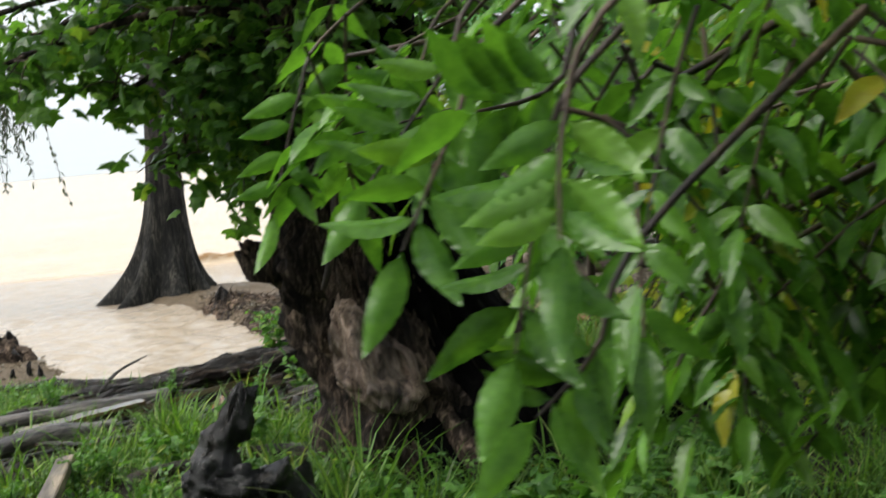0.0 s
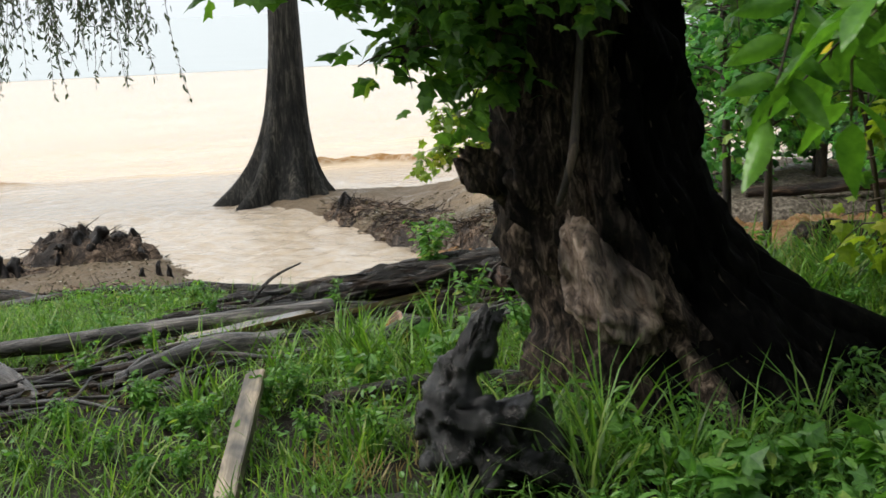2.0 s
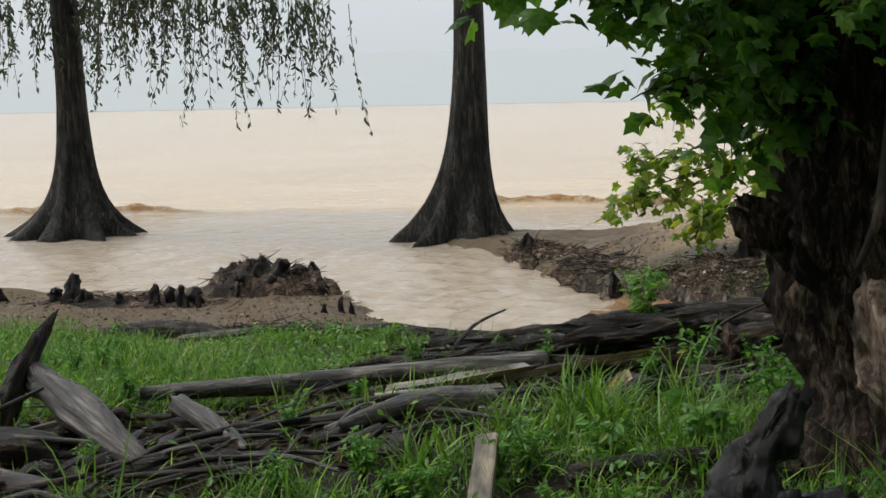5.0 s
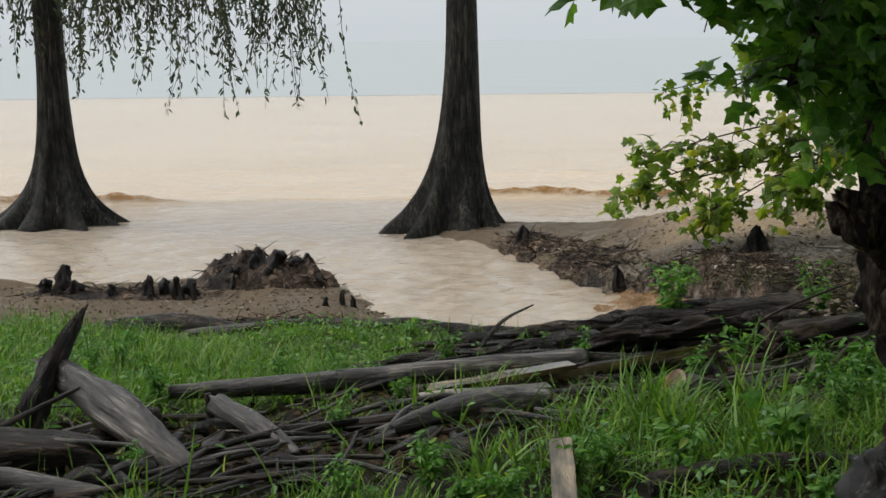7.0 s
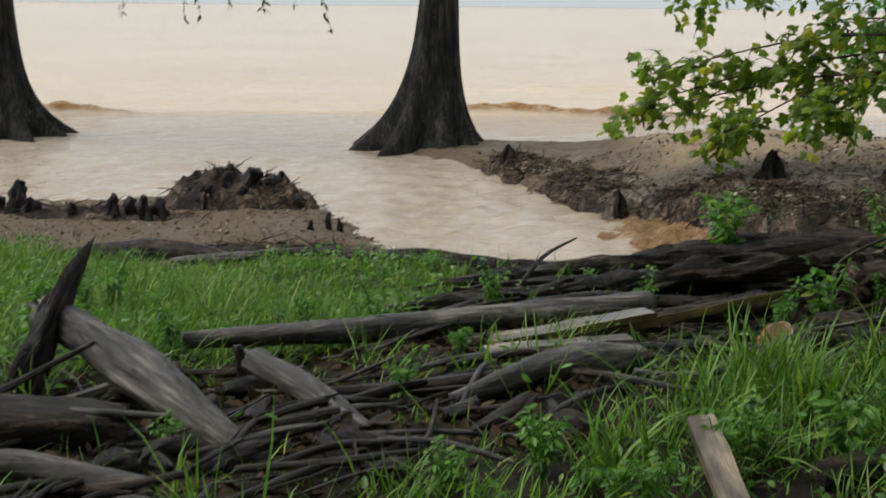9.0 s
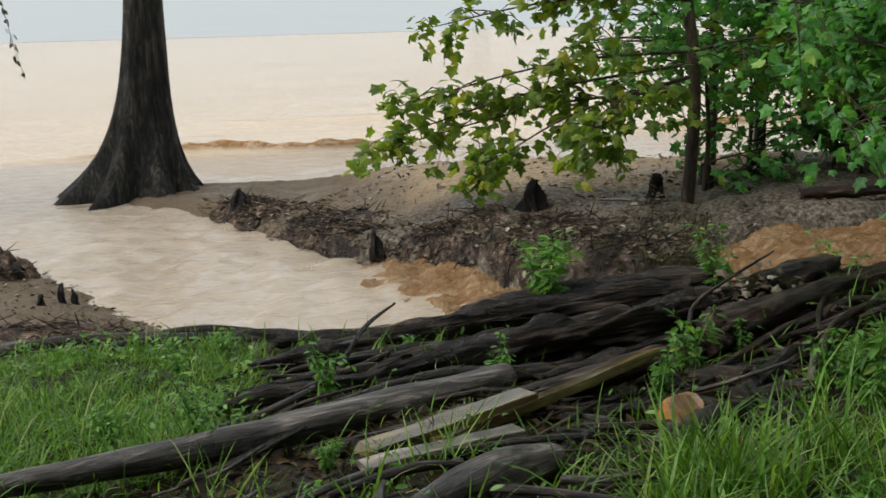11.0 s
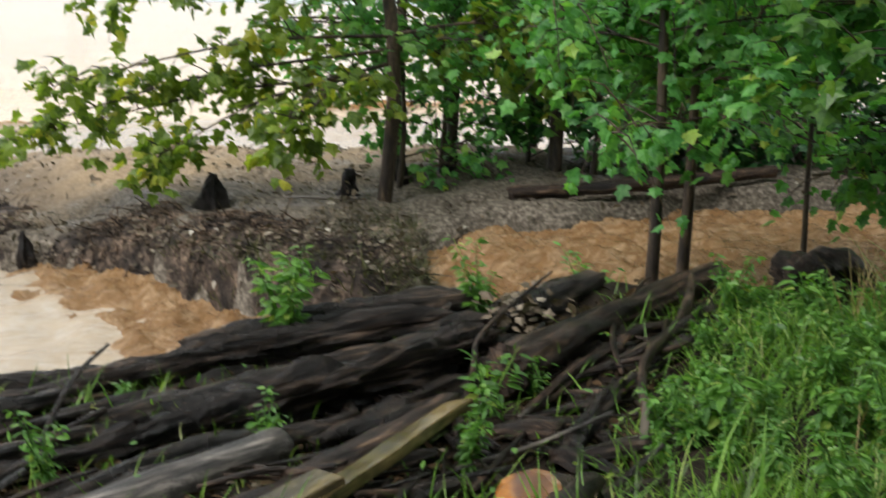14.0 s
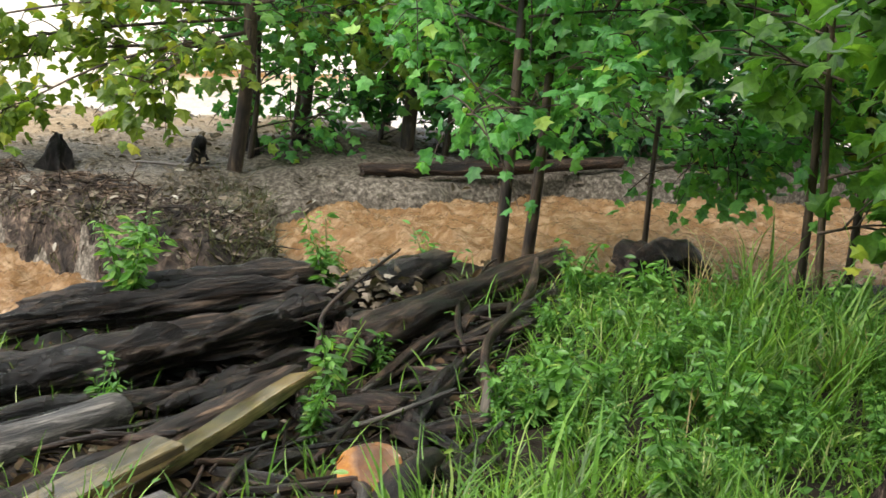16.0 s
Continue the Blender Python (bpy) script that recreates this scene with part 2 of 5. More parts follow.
def water_material(name, base, deep, scale, strength, rough, foam=0.0):
    m, n, l, b = material(name, rough, 0.5)
    b.inputs["IOR"].default_value = 1.33
    g = n.new("ShaderNodeNewGeometry")
    mp = n.new("ShaderNodeMapping")
    mp.inputs["Scale"].default_value = (0.5, 1.4, 1)
    l.new(g.outputs["Position"], mp.inputs[0])
    big = noise_tex(n, l, mp.outputs[0], 0.35, 4, 0.6, 0.5)
    rip = noise_tex(n, l, mp.outputs[0], scale, 6, 0.65, 0.4)
    c = mix(n, l, ramp(n, l, big, [(0.35, (0, 0, 0)), (0.68, (1, 1, 1))]), deep, base)
    if foam:
        f = noise_tex(n, l, g.outputs["Position"] if foam > 0.6 else mp.outputs[0], 6 if foam > 0.6 else 8, 8, 0.7, 1.2)
        froth = ramp(n, l, f, [(0.46 if foam > 0.6 else 0.55, (0, 0, 0)), (0.72 if foam > 0.6 else 0.7, (foam,) * 3)])
        c = mix(n, l, froth, c, (0.48, 0.34, 0.205) if foam > 0.6 else (0.74, 0.66, 0.56))
        if foam < 0.6:
            # near water by the bank: darker base, pale ripples painting the sky's reflection
            sp = n.new("ShaderNodeSeparateXYZ")
            l.new(g.outputs["Position"], sp.inputs[0])
            near = n.new("ShaderNodeMapRange")
            l.new(sp.outputs[1], near.inputs[0])
            near.inputs[1].default_value = 16.0
            near.inputs[2].default_value = 15.2
            s2 = noise_tex(n, l, g.outputs["Position"], 2.2, 9, 0.7, 2.4)
            sc = mix(n, l, 1.0, ramp(n, l, s2, [(0.42, (0.05,) * 3), (0.68, (0.5,) * 3)]), near.outputs[0], "MULTIPLY")
            c = mix(n, l, mix(n, l, 1.0, near.outputs[0], (0.75, 0.75, 0.75), "MULTIPLY"), c, (0.33, 0.26, 0.185))
            c = mix(n, l, sc, c, (0.56, 0.53, 0.49))
            # brown painted into the lifted shore-wave crest, whose steep face mirrors less sky
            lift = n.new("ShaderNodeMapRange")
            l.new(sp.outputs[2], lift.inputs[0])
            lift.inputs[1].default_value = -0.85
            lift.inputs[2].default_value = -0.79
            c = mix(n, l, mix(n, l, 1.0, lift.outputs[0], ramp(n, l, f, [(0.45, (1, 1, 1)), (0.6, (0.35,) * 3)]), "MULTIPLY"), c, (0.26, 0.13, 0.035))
    l.new(c, b.inputs["Base Color"])
    bump(n, l, b, rip, strength, 0.045)
    return m


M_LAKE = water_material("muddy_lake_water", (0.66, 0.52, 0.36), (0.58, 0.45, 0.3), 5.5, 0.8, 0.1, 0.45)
# Far water's base is greyed and lightened: distance haze put into the colour.
M_CLEAR = water_material("far_hazed_water", (0.4, 0.43, 0.43), (0.37, 0.4, 0.4), 0.8, 0.3, 0.3)
M_CREEK = water_material("muddy_creek_water", (0.255, 0.144, 0.062), (0.17, 0.09, 0.036), 16.0, 1.0, 0.2, 0.8)

# ---- mesh helpers ----


def smooth(me, on=True):
    me.polygons.foreach_set("use_smooth", [on] * len(me.polygons))


def mesh_np(name, v, f, mat, soft=False):
    """A mesh from arrays: v (n, 3), f (m, k)."""
    v = np.asarray(v, dtype=np.float32)
    f = np.asarray(f, dtype=np.int32)
    me = bpy.data.meshes.new(name)
    me.vertices.add(len(v))
    me.vertices.foreach_set("co", v.ravel())
    me.loops.add(f.size)
    me.loops.foreach_set("vertex_index", f.ravel())
    me.polygons.add(len(f))
    me.polygons.foreach_set("loop_start", np.arange(0, f.size, f.shape[1], dtype=np.int32))
    me.polygons.foreach_set("use_smooth", np.full(len(f), soft))
    me.update(calc_edges=True)
    me.materials.append(mat)
    return me


def child(name, me, parent, label="", kind=""):
    ob = new(name, me)
    ob.parent = parent
    return tagged(ob, label, kind=kind)


def part(name, bm, mat, parent, label=""):
    me = bpy.data.meshes.new(name)
    bm.to_mesh(me)
    bm.free()
    me.materials.append(mat)
    smooth(me)
    return child(name, me, parent, label)


def lerp_list(vals, u):
    k = u * (len(vals) - 1)
    i = min(int(k), len(vals) - 2)
    return vals[i] + (vals[i + 1] - vals[i]) * (k - i)


def spine(pts, count):
    """Points evenly along a rounded line through pts."""
    p = [Vector(q) for q in pts]
    if len(p) == 2:
        return [p[0].lerp(p[1], i / (count - 1)) for i in range(count)]
    out = []
    for i in range(count):
        s = i / (count - 1) * (len(p) - 1)
        k = min(int(s), len(p) - 2)
        t = s - k
        a, b_, c, d = p[max(k - 1, 0)], p[k], p[k + 1], p[min(k + 2, len(p) - 1)]
        out.append(0.5 * (2 * b_ + (c - a) * t + (2 * a - 5 * b_ + 4 * c - d) * t * t + (3 * b_ - a - 3 * c + d) * t ** 3))
    return out


def tube(pts, radii, rings=14, segs=12, rough=0.12, furrow=0.0, flutes=0, seed=0, cap=True, oval=1.0, ragged=0.0):
    """Vertices and quads of a limb: lumpy, with lengthwise furrows and ragged ends."""
    line = spine(pts, rings)
    v, f = [], []
    up = Vector((0, 0, 1)) if abs((line[-1] - line[0]).normalized().z) < 0.85 else Vector((0, 1, 0))
    for i, p in enumerate(line):
        d = (line[min(i + 1, rings - 1)] - line[max(i - 1, 0)]).normalized()
        s = d.cross(up).normalized()
        w = s.cross(d).normalized()
        u = i / (rings - 1)
        r = lerp_list(radii, u)
        for j in range(segs):
            a = 2 * math.pi * j / segs
            ca, sa = math.cos(a), math.sin(a)
            q = Vector((ca * 1.1 + seed * 7.1, sa * 1.1, u * rings * 0.13))
            k = 1 + rough * noise.noise(q) * 1.6
            if furrow:
                k -= furrow * abs(noise.noise(Vector((ca * 5.5 + seed, sa * 5.5, u * rings * 0.07 + 3)))) * 2.2
                k += furrow * 0.5 * noise.noise(Vector((ca * 9, sa * 9 + seed, u * rings * 0.3)))
            if flutes:
                k += 0.16 * math.cos(flutes * a + 2 * noise.noise(Vector((u * 3, seed, 0)))) * (1 - u) ** 2
            e = Vector((0, 0, 0))
            if ragged and (i == 0 or i == rings - 1):
                e = d * (ragged * noise.noise(Vector((ca * 3 + seed * 3, sa * 3, i))) * (-1 if i == 0 else 1))
            v.append(p + (s * ca * oval + w * sa) * (r * k) + e)
    for i in range(rings - 1):
        for j in range(segs):
            k = (j + 1) % segs
            f.append((i * segs + j, i * segs + k, (i + 1) * segs + k, (i + 1) * segs + j))
    if cap:
        for i, sgn in ((0, 1), (rings - 1, -1)):
            c = len(v)
            v.append(line[i] - (line[min(i + 1, rings - 1)] - line[max(i - 1, 0)]).normalized() * (0.02 * sgn * lerp_list(radii, i / (rings - 1))))
            for j in range(0, segs):
                k = (j + 1) % segs
                q = (c, i * segs + k, i * segs + j, c) if sgn > 0 else (c, i * segs + j, i * segs + k, c)
                f.append(q[:3])
    return v, f


def solid(name, data, mat, soft=True):
    v, f = data
    me = bpy.data.meshes.new(name)
    me.from_pydata([tuple(q) for q in v], [], f)
    me.update()
    me.materials.append(mat)
    smooth(me, soft)
    return me


def join_data(items):
    v, f = [], []
    for a, c in items:
        o = len(v)
        v += list(a)
        f += [tuple(i + o for i in q) for q in c]
    return v, f


# ---- leaf shapes (in the xy plane, stem at the origin, tip along +y) ----
def lobed_leaf():
    a = [(0, 0), (0.26, -0.07), (0.5, 0.08), (0.36, 0.26), (0.6, 0.54), (0.29, 0.62), (0.0, 1.02), (-0.29, 0.6), (-0.58, 0.56), (-0.37, 0.28), (-0.52, 0.08), (-0.24, -0.07)]
    v = [(x, y, -0.25 * abs(x) - 0.12 * y * y) for x, y in a] + [(0, 0.38, 0.05)]
    return np.array(v), np.array([(12, i, (i + 1) % 12) for i in range(12)])


def oval_leaf():
    v = [(0, 0, 0)]
    f = []
    for y, w in ((0.18, 0.13), (0.45, 0.2), (0.75, 0.13)):
        for s in (-1, 0, 1):
            v.append((s * w, y, 0.22 * abs(s) * w - 0.22 * y * y + (0.02 if s else 0)))
    v.append((0, 1, -0.24))
    f += [(0, 2, 1), (0, 3, 2)]
    for r in (0, 3):
        for s in (0, 1):
            p = 1 + r + s
            f += [(p, p + 1, p + 4), (p, p + 4, p + 3)]
    f += [(7, 8, 10), (8, 9, 10)]
    return np.array(v), np.array(f)


def blade():
    v = [(-0.5, 0, 0), (0.5, 0, 0), (-0.42, 0.4, 0.05), (0.42, 0.4, 0.05), (-0.28, 0.75, 0.2), (0.28, 0.75, 0.2), (0, 1.0, 0.45)]
    return np.array(v, float), np.array([(0, 1, 3), (0, 3, 2), (2, 3, 5), (2, 5, 4), (4, 5, 6)])


def veined_leaf():
    """A pointed leaflet, quilted between its side veins and folded along the midrib."""
    v, f = [], []
    rows = 14
    for i in range(rows + 1):
        y = i / rows
        w = 0.155 * math.sin(math.pi * min(1, y ** 0.85)) ** 0.8 * (1 - 0.35 * y) / 0.8 if 0 < i < rows else 0.004
        for s in (-1, -0.5, 0, 0.5, 1):
            tooth = 1 + (0.05 if i % 2 else -0.03) * (abs(s) == 1)
            quilt = (0.024 if i % 2 else -0.02) * (abs(s) == 0.5) * (w > 0.05)
            v.append((s * w * tooth, y + 0.06 * abs(s) * (1 - y), 0.3 * abs(s) * w - 0.24 * y * y + quilt + 0.015 * math.sin(9 * y + 2 * s) * abs(s)))
    for i in range(rows):
        for j in range(4):
            p = i * 5 + j
            f += [(p, p + 1, p + 6), (p, p + 6, p + 5)]
    return np.array(v), np.array(f)


VEINED = veined_leaf()
LOBED, OVAL, BLADE = lobed_leaf(), oval_leaf(), blade()


def frames(tip, up):
    """Rotation matrices whose y axis follows tip and z axis leans to up."""
    y = tip / np.linalg.norm(tip, axis=1, keepdims=True)
    x = np.cross(y, up)
    x /= np.linalg.norm(x, axis=1, keepdims=True) + 1e-9
    return np.stack([x, y, np.cross(x, y)], axis=2)


def scatter(shape, pos, rot, size):
    """Copies of a small shape; size (n,) or (n, 3)."""
    v, f = shape
    size = np.asarray(size, float)
    if size.ndim == 1:
        size = size[:, None] * np.ones((1, 3))
    vv = np.einsum("nij,nkj->nki", rot, v[None] * size[:, None, :]) + pos[:, None]
    ff = f[None] + (np.arange(len(pos)) * len(v))[:, None, None]
    return vv.reshape(-1, 3), ff.reshape(-1, f.shape[1])


def leaf_cloud(name, shape, pos, size, mat, seed, droop=0.5, out=None, spread=1.0):
    rs = np.random.RandomState(seed)
    k = len(pos)
    tip = rs.normal(size=(k, 3)) * spread
    tip[:, 2] = tip[:, 2] * 0.5 - droop
    if out is not None:
        tip += out
    up = rs.normal(size=(k, 3)) * 0.55 + np.array([0, 0, 1.0])
    v, f = scatter(shape, pos, frames(tip, up), size * rs.uniform(0.6, 1.25, k))
    return mesh_np(name, v, f, mat)


# ---- the ground's height ----
BANK_X = [-60, -10, -3, -0.6, 0.5, 1.6, 2.6, 3.5, 5, 7, 12, 60]
BANK_Y = [4.6, 4.3, 4.2, 4.2, 3.7, 3.4, 3.3, 3.1, 2.4, 1.9, 0.6, -6]
FAR_X = [-1.3, -0.9, 0.1, 0.7, 1.3, 1.9, 2.1, 2.25, 2.4, 2.65, 2.95, 3.2, 3.6, 4.7, 5.7, 7.6, 12, 60]
FAR_Y = [12.3, 11.7, 10.3, 9.0, 7.5, 6.5, 5.9, 5.2, 4.5, 4.15, 4.3, 4.85, 5.2, 5.05, 4.85, 4.35, 3.5, 0]
LAKE_X = [-1.3, -0.9, 0.5, 2.7, 6, 10, 14, 60]
LAKE_Y = [12.3, 12.7, 13.1, 12.7, 11.2, 9.6, 8, -4]
TOP_X = [-1.3, 0.5, 1.5, 2.0, 2.4, 3, 4, 6, 9]
TOP_Z = [-0.85, -0.8, -0.73, -0.6, -0.4, -0.34, -0.27, -0.1, 0.0]
WATER = -0.88


def step(a):
    a = np.clip(a, 0, 1)
    return a * a * (3 - 2 * a)


def ground_z(x, y):
    x, y = np.asarray(x, float), np.asarray(y, float)
    wave = 0.03 * np.sin(2.1 * x + 0.7 * y) + 0.025 * np.sin(1.3 * y - 2.9 * x + 1) + 0.015 * np.sin(5.3 * x + 4.1 * y)
    edge = np.interp(x, BANK_X, BANK_Y) + 0.12 * np.sin(2.3 * x) + 0.07 * np.sin(5.1 * x + 1)
    slope = 0.095 - 0.06 * step((x - 0.8) / 1.6)
    near = wave - slope * np.clip(y + 0.5, 0, 5) - 1.25 * step((y - edge + 0.35) / 1.0)
    bar = -0.7 - 0.04 * np.clip(y - 4.6, 0, 8) + wave * 0.6 - 0.4 * step((x + 0.8 + 0.25 * (y - 4.5)) / 2.2) - 0.4 * step((y - 8.3) / 1.2)
    bar = np.where(y > 3, bar, -2)
    far = np.interp(x, TOP_X, TOP_Z) + wave * 0.8
    fy = np.interp(x, FAR_X, FAR_Y) + 0.1 * np.sin(3.7 * x) + 0.06 * np.sin(8 * x)
    ly = np.interp(x, LAKE_X, LAKE_Y)
    k = step((y - fy + 0.25) / np.interp(x, [1.5, 2.4], [1.3, 0.5])) * step((x + 1.5) / 0.8)
    lake = np.clip((ly + 0.6 - y) / 7.0, 0, 1)
    far = (far + 1.3) * k - 1.3
    far = np.minimum(far, -1.1 + lake * 1.5)
    far = np.where(x > -1.6, far, -2)
    return np.maximum(np.maximum(near, np.maximum(bar, far)), -1.35)


def gz(x, y):
    return float(ground_z(x, y))


def span(a, b_, d, reach):
    mid = np.arange(a, b_ + d / 2, d)
    out = d * 1.3 ** np.arange(1, 40)
    out = np.cumsum(out)
    out = np.append(out[out < reach], reach)
    return np.concatenate([a - out[::-1], mid, b_ + out])


def sheet(name, xs, ys, zfun, mat):
    X, Y = np.meshgrid(xs, ys)
    Z = zfun(X, Y)
    nx, ny = len(xs), len(ys)
    i = (np.arange(ny - 1)[:, None] * nx + np.arange(nx - 1)[None]).ravel()
    return mesh_np(name, np.stack([X, Y, Z], 2).reshape(-1, 3), np.stack([i, i + 1, i + nx + 1, i + nx], 1), mat, True)


def rough_ground(x, y):
    z = ground_z(x, y)
    rs = np.random.RandomState(3)
    far = np.clip((y - np.interp(x, FAR_X, FAR_Y) - 0.1) / 0.3, 0, 1) * np.clip((np.interp(x, LAKE_X, LAKE_Y) - 1.2 - y) / 1.5, 0, 1)
    u = 5.2 * x + 9.5 * y + 1.6 * np.sin(1.3 * x + 0.7 * y) + 0.9 * np.sin(3.7 * x - 2.1 * y)
    z = z + far * (0.045 * np.abs(np.sin(u * 0.5)) * (0.5 + 0.5 * np.sin(1.9 * x - 1.1 * y)) + 0.02 * np.sin(11 * x + 4 * y) * np.sin(9 * y - 3 * x) + rs.normal(size=z.shape) * 0.003)
    near = (np.abs(x) < 14) & (np.abs(y) < 16)
    return z + near * rs.normal(size=z.shape) * 0.008


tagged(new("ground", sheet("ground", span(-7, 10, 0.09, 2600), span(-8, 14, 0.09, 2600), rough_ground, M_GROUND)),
       "dark soil bank, near side blackened for shade, with wet sand along the shore", "ground", kind="structure")


def lake_z(x, y):
    calm = np.clip((40 - y) / 30, 0, 1)
    z = WATER + calm * (0.012 * np.sin(1.9 * y + 0.35 * x + 0.8 * np.sin(0.7 * x)) + 0.008 * np.sin(3.1 * x + 2.3 * y)
                        + 0.007 * np.sin(9.3 * y + 3.1 * x + 2 * np.sin(2.3 * x)) * np.sin(4.7 * x - 2.2 * y) + 0.004 * np.sin(15 * y - 6 * x))
    z += 0.02 * np.clip((13 - y) / 3, 0, 1) * (np.sin(7.1 * x + 5.3 * y + 2.2 * np.sin(1.7 * y + x)) * np.sin(8.7 * y - 3.9 * x + 1.8 * np.sin(2.1 * x)) + 0.6 * np.sin(13 * x - 9 * y + 2 * np.sin(3 * x)))
    crest = 15.6 + 0.3 * np.sin(0.6 * x + 2) + 0.1 * np.sin(1.9 * x)
    d = y - crest
    z += 0.15 * np.exp(-(d / np.where(d < 0, 0.06, 0.3)) ** 2) * np.clip(np.sin(0.75 * x + 0.4) + 0.55, 0.12, 1) * (1 + 0.25 * np.sin(9 * x) * np.sin(4.3 * x))
    crest = 19.5 + 0.3 * np.sin(0.4 * x)
    z += 0.04 * np.exp(-((y - crest) / 0.25) ** 2) * np.clip(np.sin(0.3 * x) + 0.2, 0, 1)
    return np.where(y > 54, WATER, z)


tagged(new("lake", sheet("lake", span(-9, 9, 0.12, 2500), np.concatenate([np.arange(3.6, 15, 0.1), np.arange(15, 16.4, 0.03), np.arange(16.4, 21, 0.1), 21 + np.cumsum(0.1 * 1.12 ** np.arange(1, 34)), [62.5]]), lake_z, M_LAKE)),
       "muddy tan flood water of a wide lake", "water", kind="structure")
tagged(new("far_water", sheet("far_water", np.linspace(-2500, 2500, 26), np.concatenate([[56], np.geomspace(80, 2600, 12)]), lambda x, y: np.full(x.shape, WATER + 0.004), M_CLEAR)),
       "open lake water out to the horizon, greyed for haze", "water", kind="structure")

CREEK_X = [-0.5, 1.4, 1.8, 2.3, 2.7, 3.3, 3.9, 5, 8]
CREEK_Z = [-1.25, -0.9, -0.8, -0.72, -0.62, -0.5, -0.36, -0.3, -0.22]


def creek_z(x, y):
    z = np.interp(x + 0.15 * np.sin(3 * y), CREEK_X, CREEK_Z)
    wild = np.interp(x, [-0.5, 0.5, 2, 3, 6], [0.1, 0.5, 1, 1, 0.6])
    z = z + wild * (0.04 * np.sin(7 * x + 3 * np.sin(4 * y)) * np.sin(5 * y + x) + 0.03 * np.sin(17 * x + 9 * y) * np.sin(13 * y - 5 * x))
    rs = np.random.RandomState(9)
    return z + wild * rs.normal(size=z.shape) * 0.011


tagged(new("creek", sheet("creek", np.arange(-0.5, 9, 0.032), np.arange(1.6, 7.6, 0.032), creek_z, M_CREEK)),
       "fast muddy orange creek with foaming rapids", "water", kind="structure")

# ---- trees ----


def thing(name, label, category, group="", at=(0, 0, 0)):
    ob = new(name)
    ob.empty_display_size = 0.1
    ob.location = at
    return tagged(ob, label, category, group)


def cypress(at, wide_left, wide_right, top_r, lean, seed, tall_left=0.5):
    root = thing("cypress_tree", "bald cypress with a flared fluted dark trunk standing in flood water", "tree", "cypresses in the lake", at)
    rings, segs = 46, 56
    v, f = [], []
    for i in range(rings):
        u = i / (rings - 1)
        h = -0.5 + 9.5 * u ** 1.6
        for j in range(segs):
            a = 2 * math.pi * j / segs
            ca, sa = math.cos(a), math.sin(a)
            wide = wide_left if ca < 0 else wide_right
            fl = math.exp(-max(h, 0) / (0.48 + (tall_left - 0.48) * max(0, -ca)))
            wide = top_r + (wide - top_r) * (abs(ca) ** 1.5) + (0.55 - top_r) * abs(sa) ** 1.5
            flute = 1 + 0.3 * fl * math.cos(9 * a + seed + 1.5 * math.sin(2 * a)) + 0.09 * fl * math.cos(17 * a + seed)
            r = (top_r * (1.15 - 0.03 * h) + (wide - top_r) * fl) * flute
            r *= 1 + 0.05 * noise.noise(Vector((ca * 3, sa * 3, h * 0.8 + seed)))
            r -= 0.014 * abs(noise.noise(Vector((ca * 9, sa * 9, h * 0.7))))
            v.append((ca * r + lean * h + 0.02 * math.sin(h), sa * r, h))
    for i in range(rings - 1):
        for j in range(segs):
            k = (j + 1) % segs
            f.append((i * segs + j, i * segs + k, (i + 1) * segs + k, (i + 1) * segs + j))
    child("trunk", solid("trunk", (v, f), M_CYPRESS), root)
    return root


def hanging_sprays(root, limbs, seed, count, low):
    """Limbs with drooping needle sprays; coordinates local to the root."""
    rs = np.random.RandomState(seed)
    pos, tips = [], []
    for pts in limbs:
        child("limb", solid("limb", tube(pts, [0.05, 0.03, 0.012], 12, 7, 0.15, seed=seed), M_CYPRESS), root)
    twigs = []
    for pts in limbs:
        line = spine(pts, 40)
        for c in range(count):
            p = np.array(line[rs.randint(4, 40)])
            p = p + rs.normal(size=3) * (0.22, 0.22, 0.1)
            ln = rs.uniform(0.35, 1.0) * low
            sway = rs.normal(size=2) * 0.16
            tw = [p + np.array([sway[0] * u * u, sway[1] * u * u, -ln * u]) for u in (0, 0.35, 0.7, 1)]
            twigs.append(tube(tw, [0.005, 0.0025], 5, 4, 0, cap=False))
            for u in np.arange(0.12, 1.0, 0.055):
                q = p + np.array([sway[0] * u * u, sway[1] * u * u, -ln * u])
                for s in range(2):
                    if rs.rand() < 0.75:
                        pos.append(q + rs.normal(size=3) * 0.02)
    child("twig_mass", solid("twig_mass", join_data(twigs), M_STEM), root, kind="stuff")
    pos = np.array(pos)
    k = len(pos)
    tip = rs.normal(size=(k, 3)) * 0.45 + np.array([0, 0, -0.9])
    v, f = scatter(OVAL, pos, frames(tip, rs.normal(size=(k, 3)) + 0.01), np.stack([rs.uniform(0.06, 0.1, k), rs.uniform(0.06, 0.13, k), np.full(k, 0.05)], 1))
    child("needle_mass", mesh_np("needle_mass", v, f, M_SPRAY), root, "drooping feathery grey-green needle sprays", "stuff")


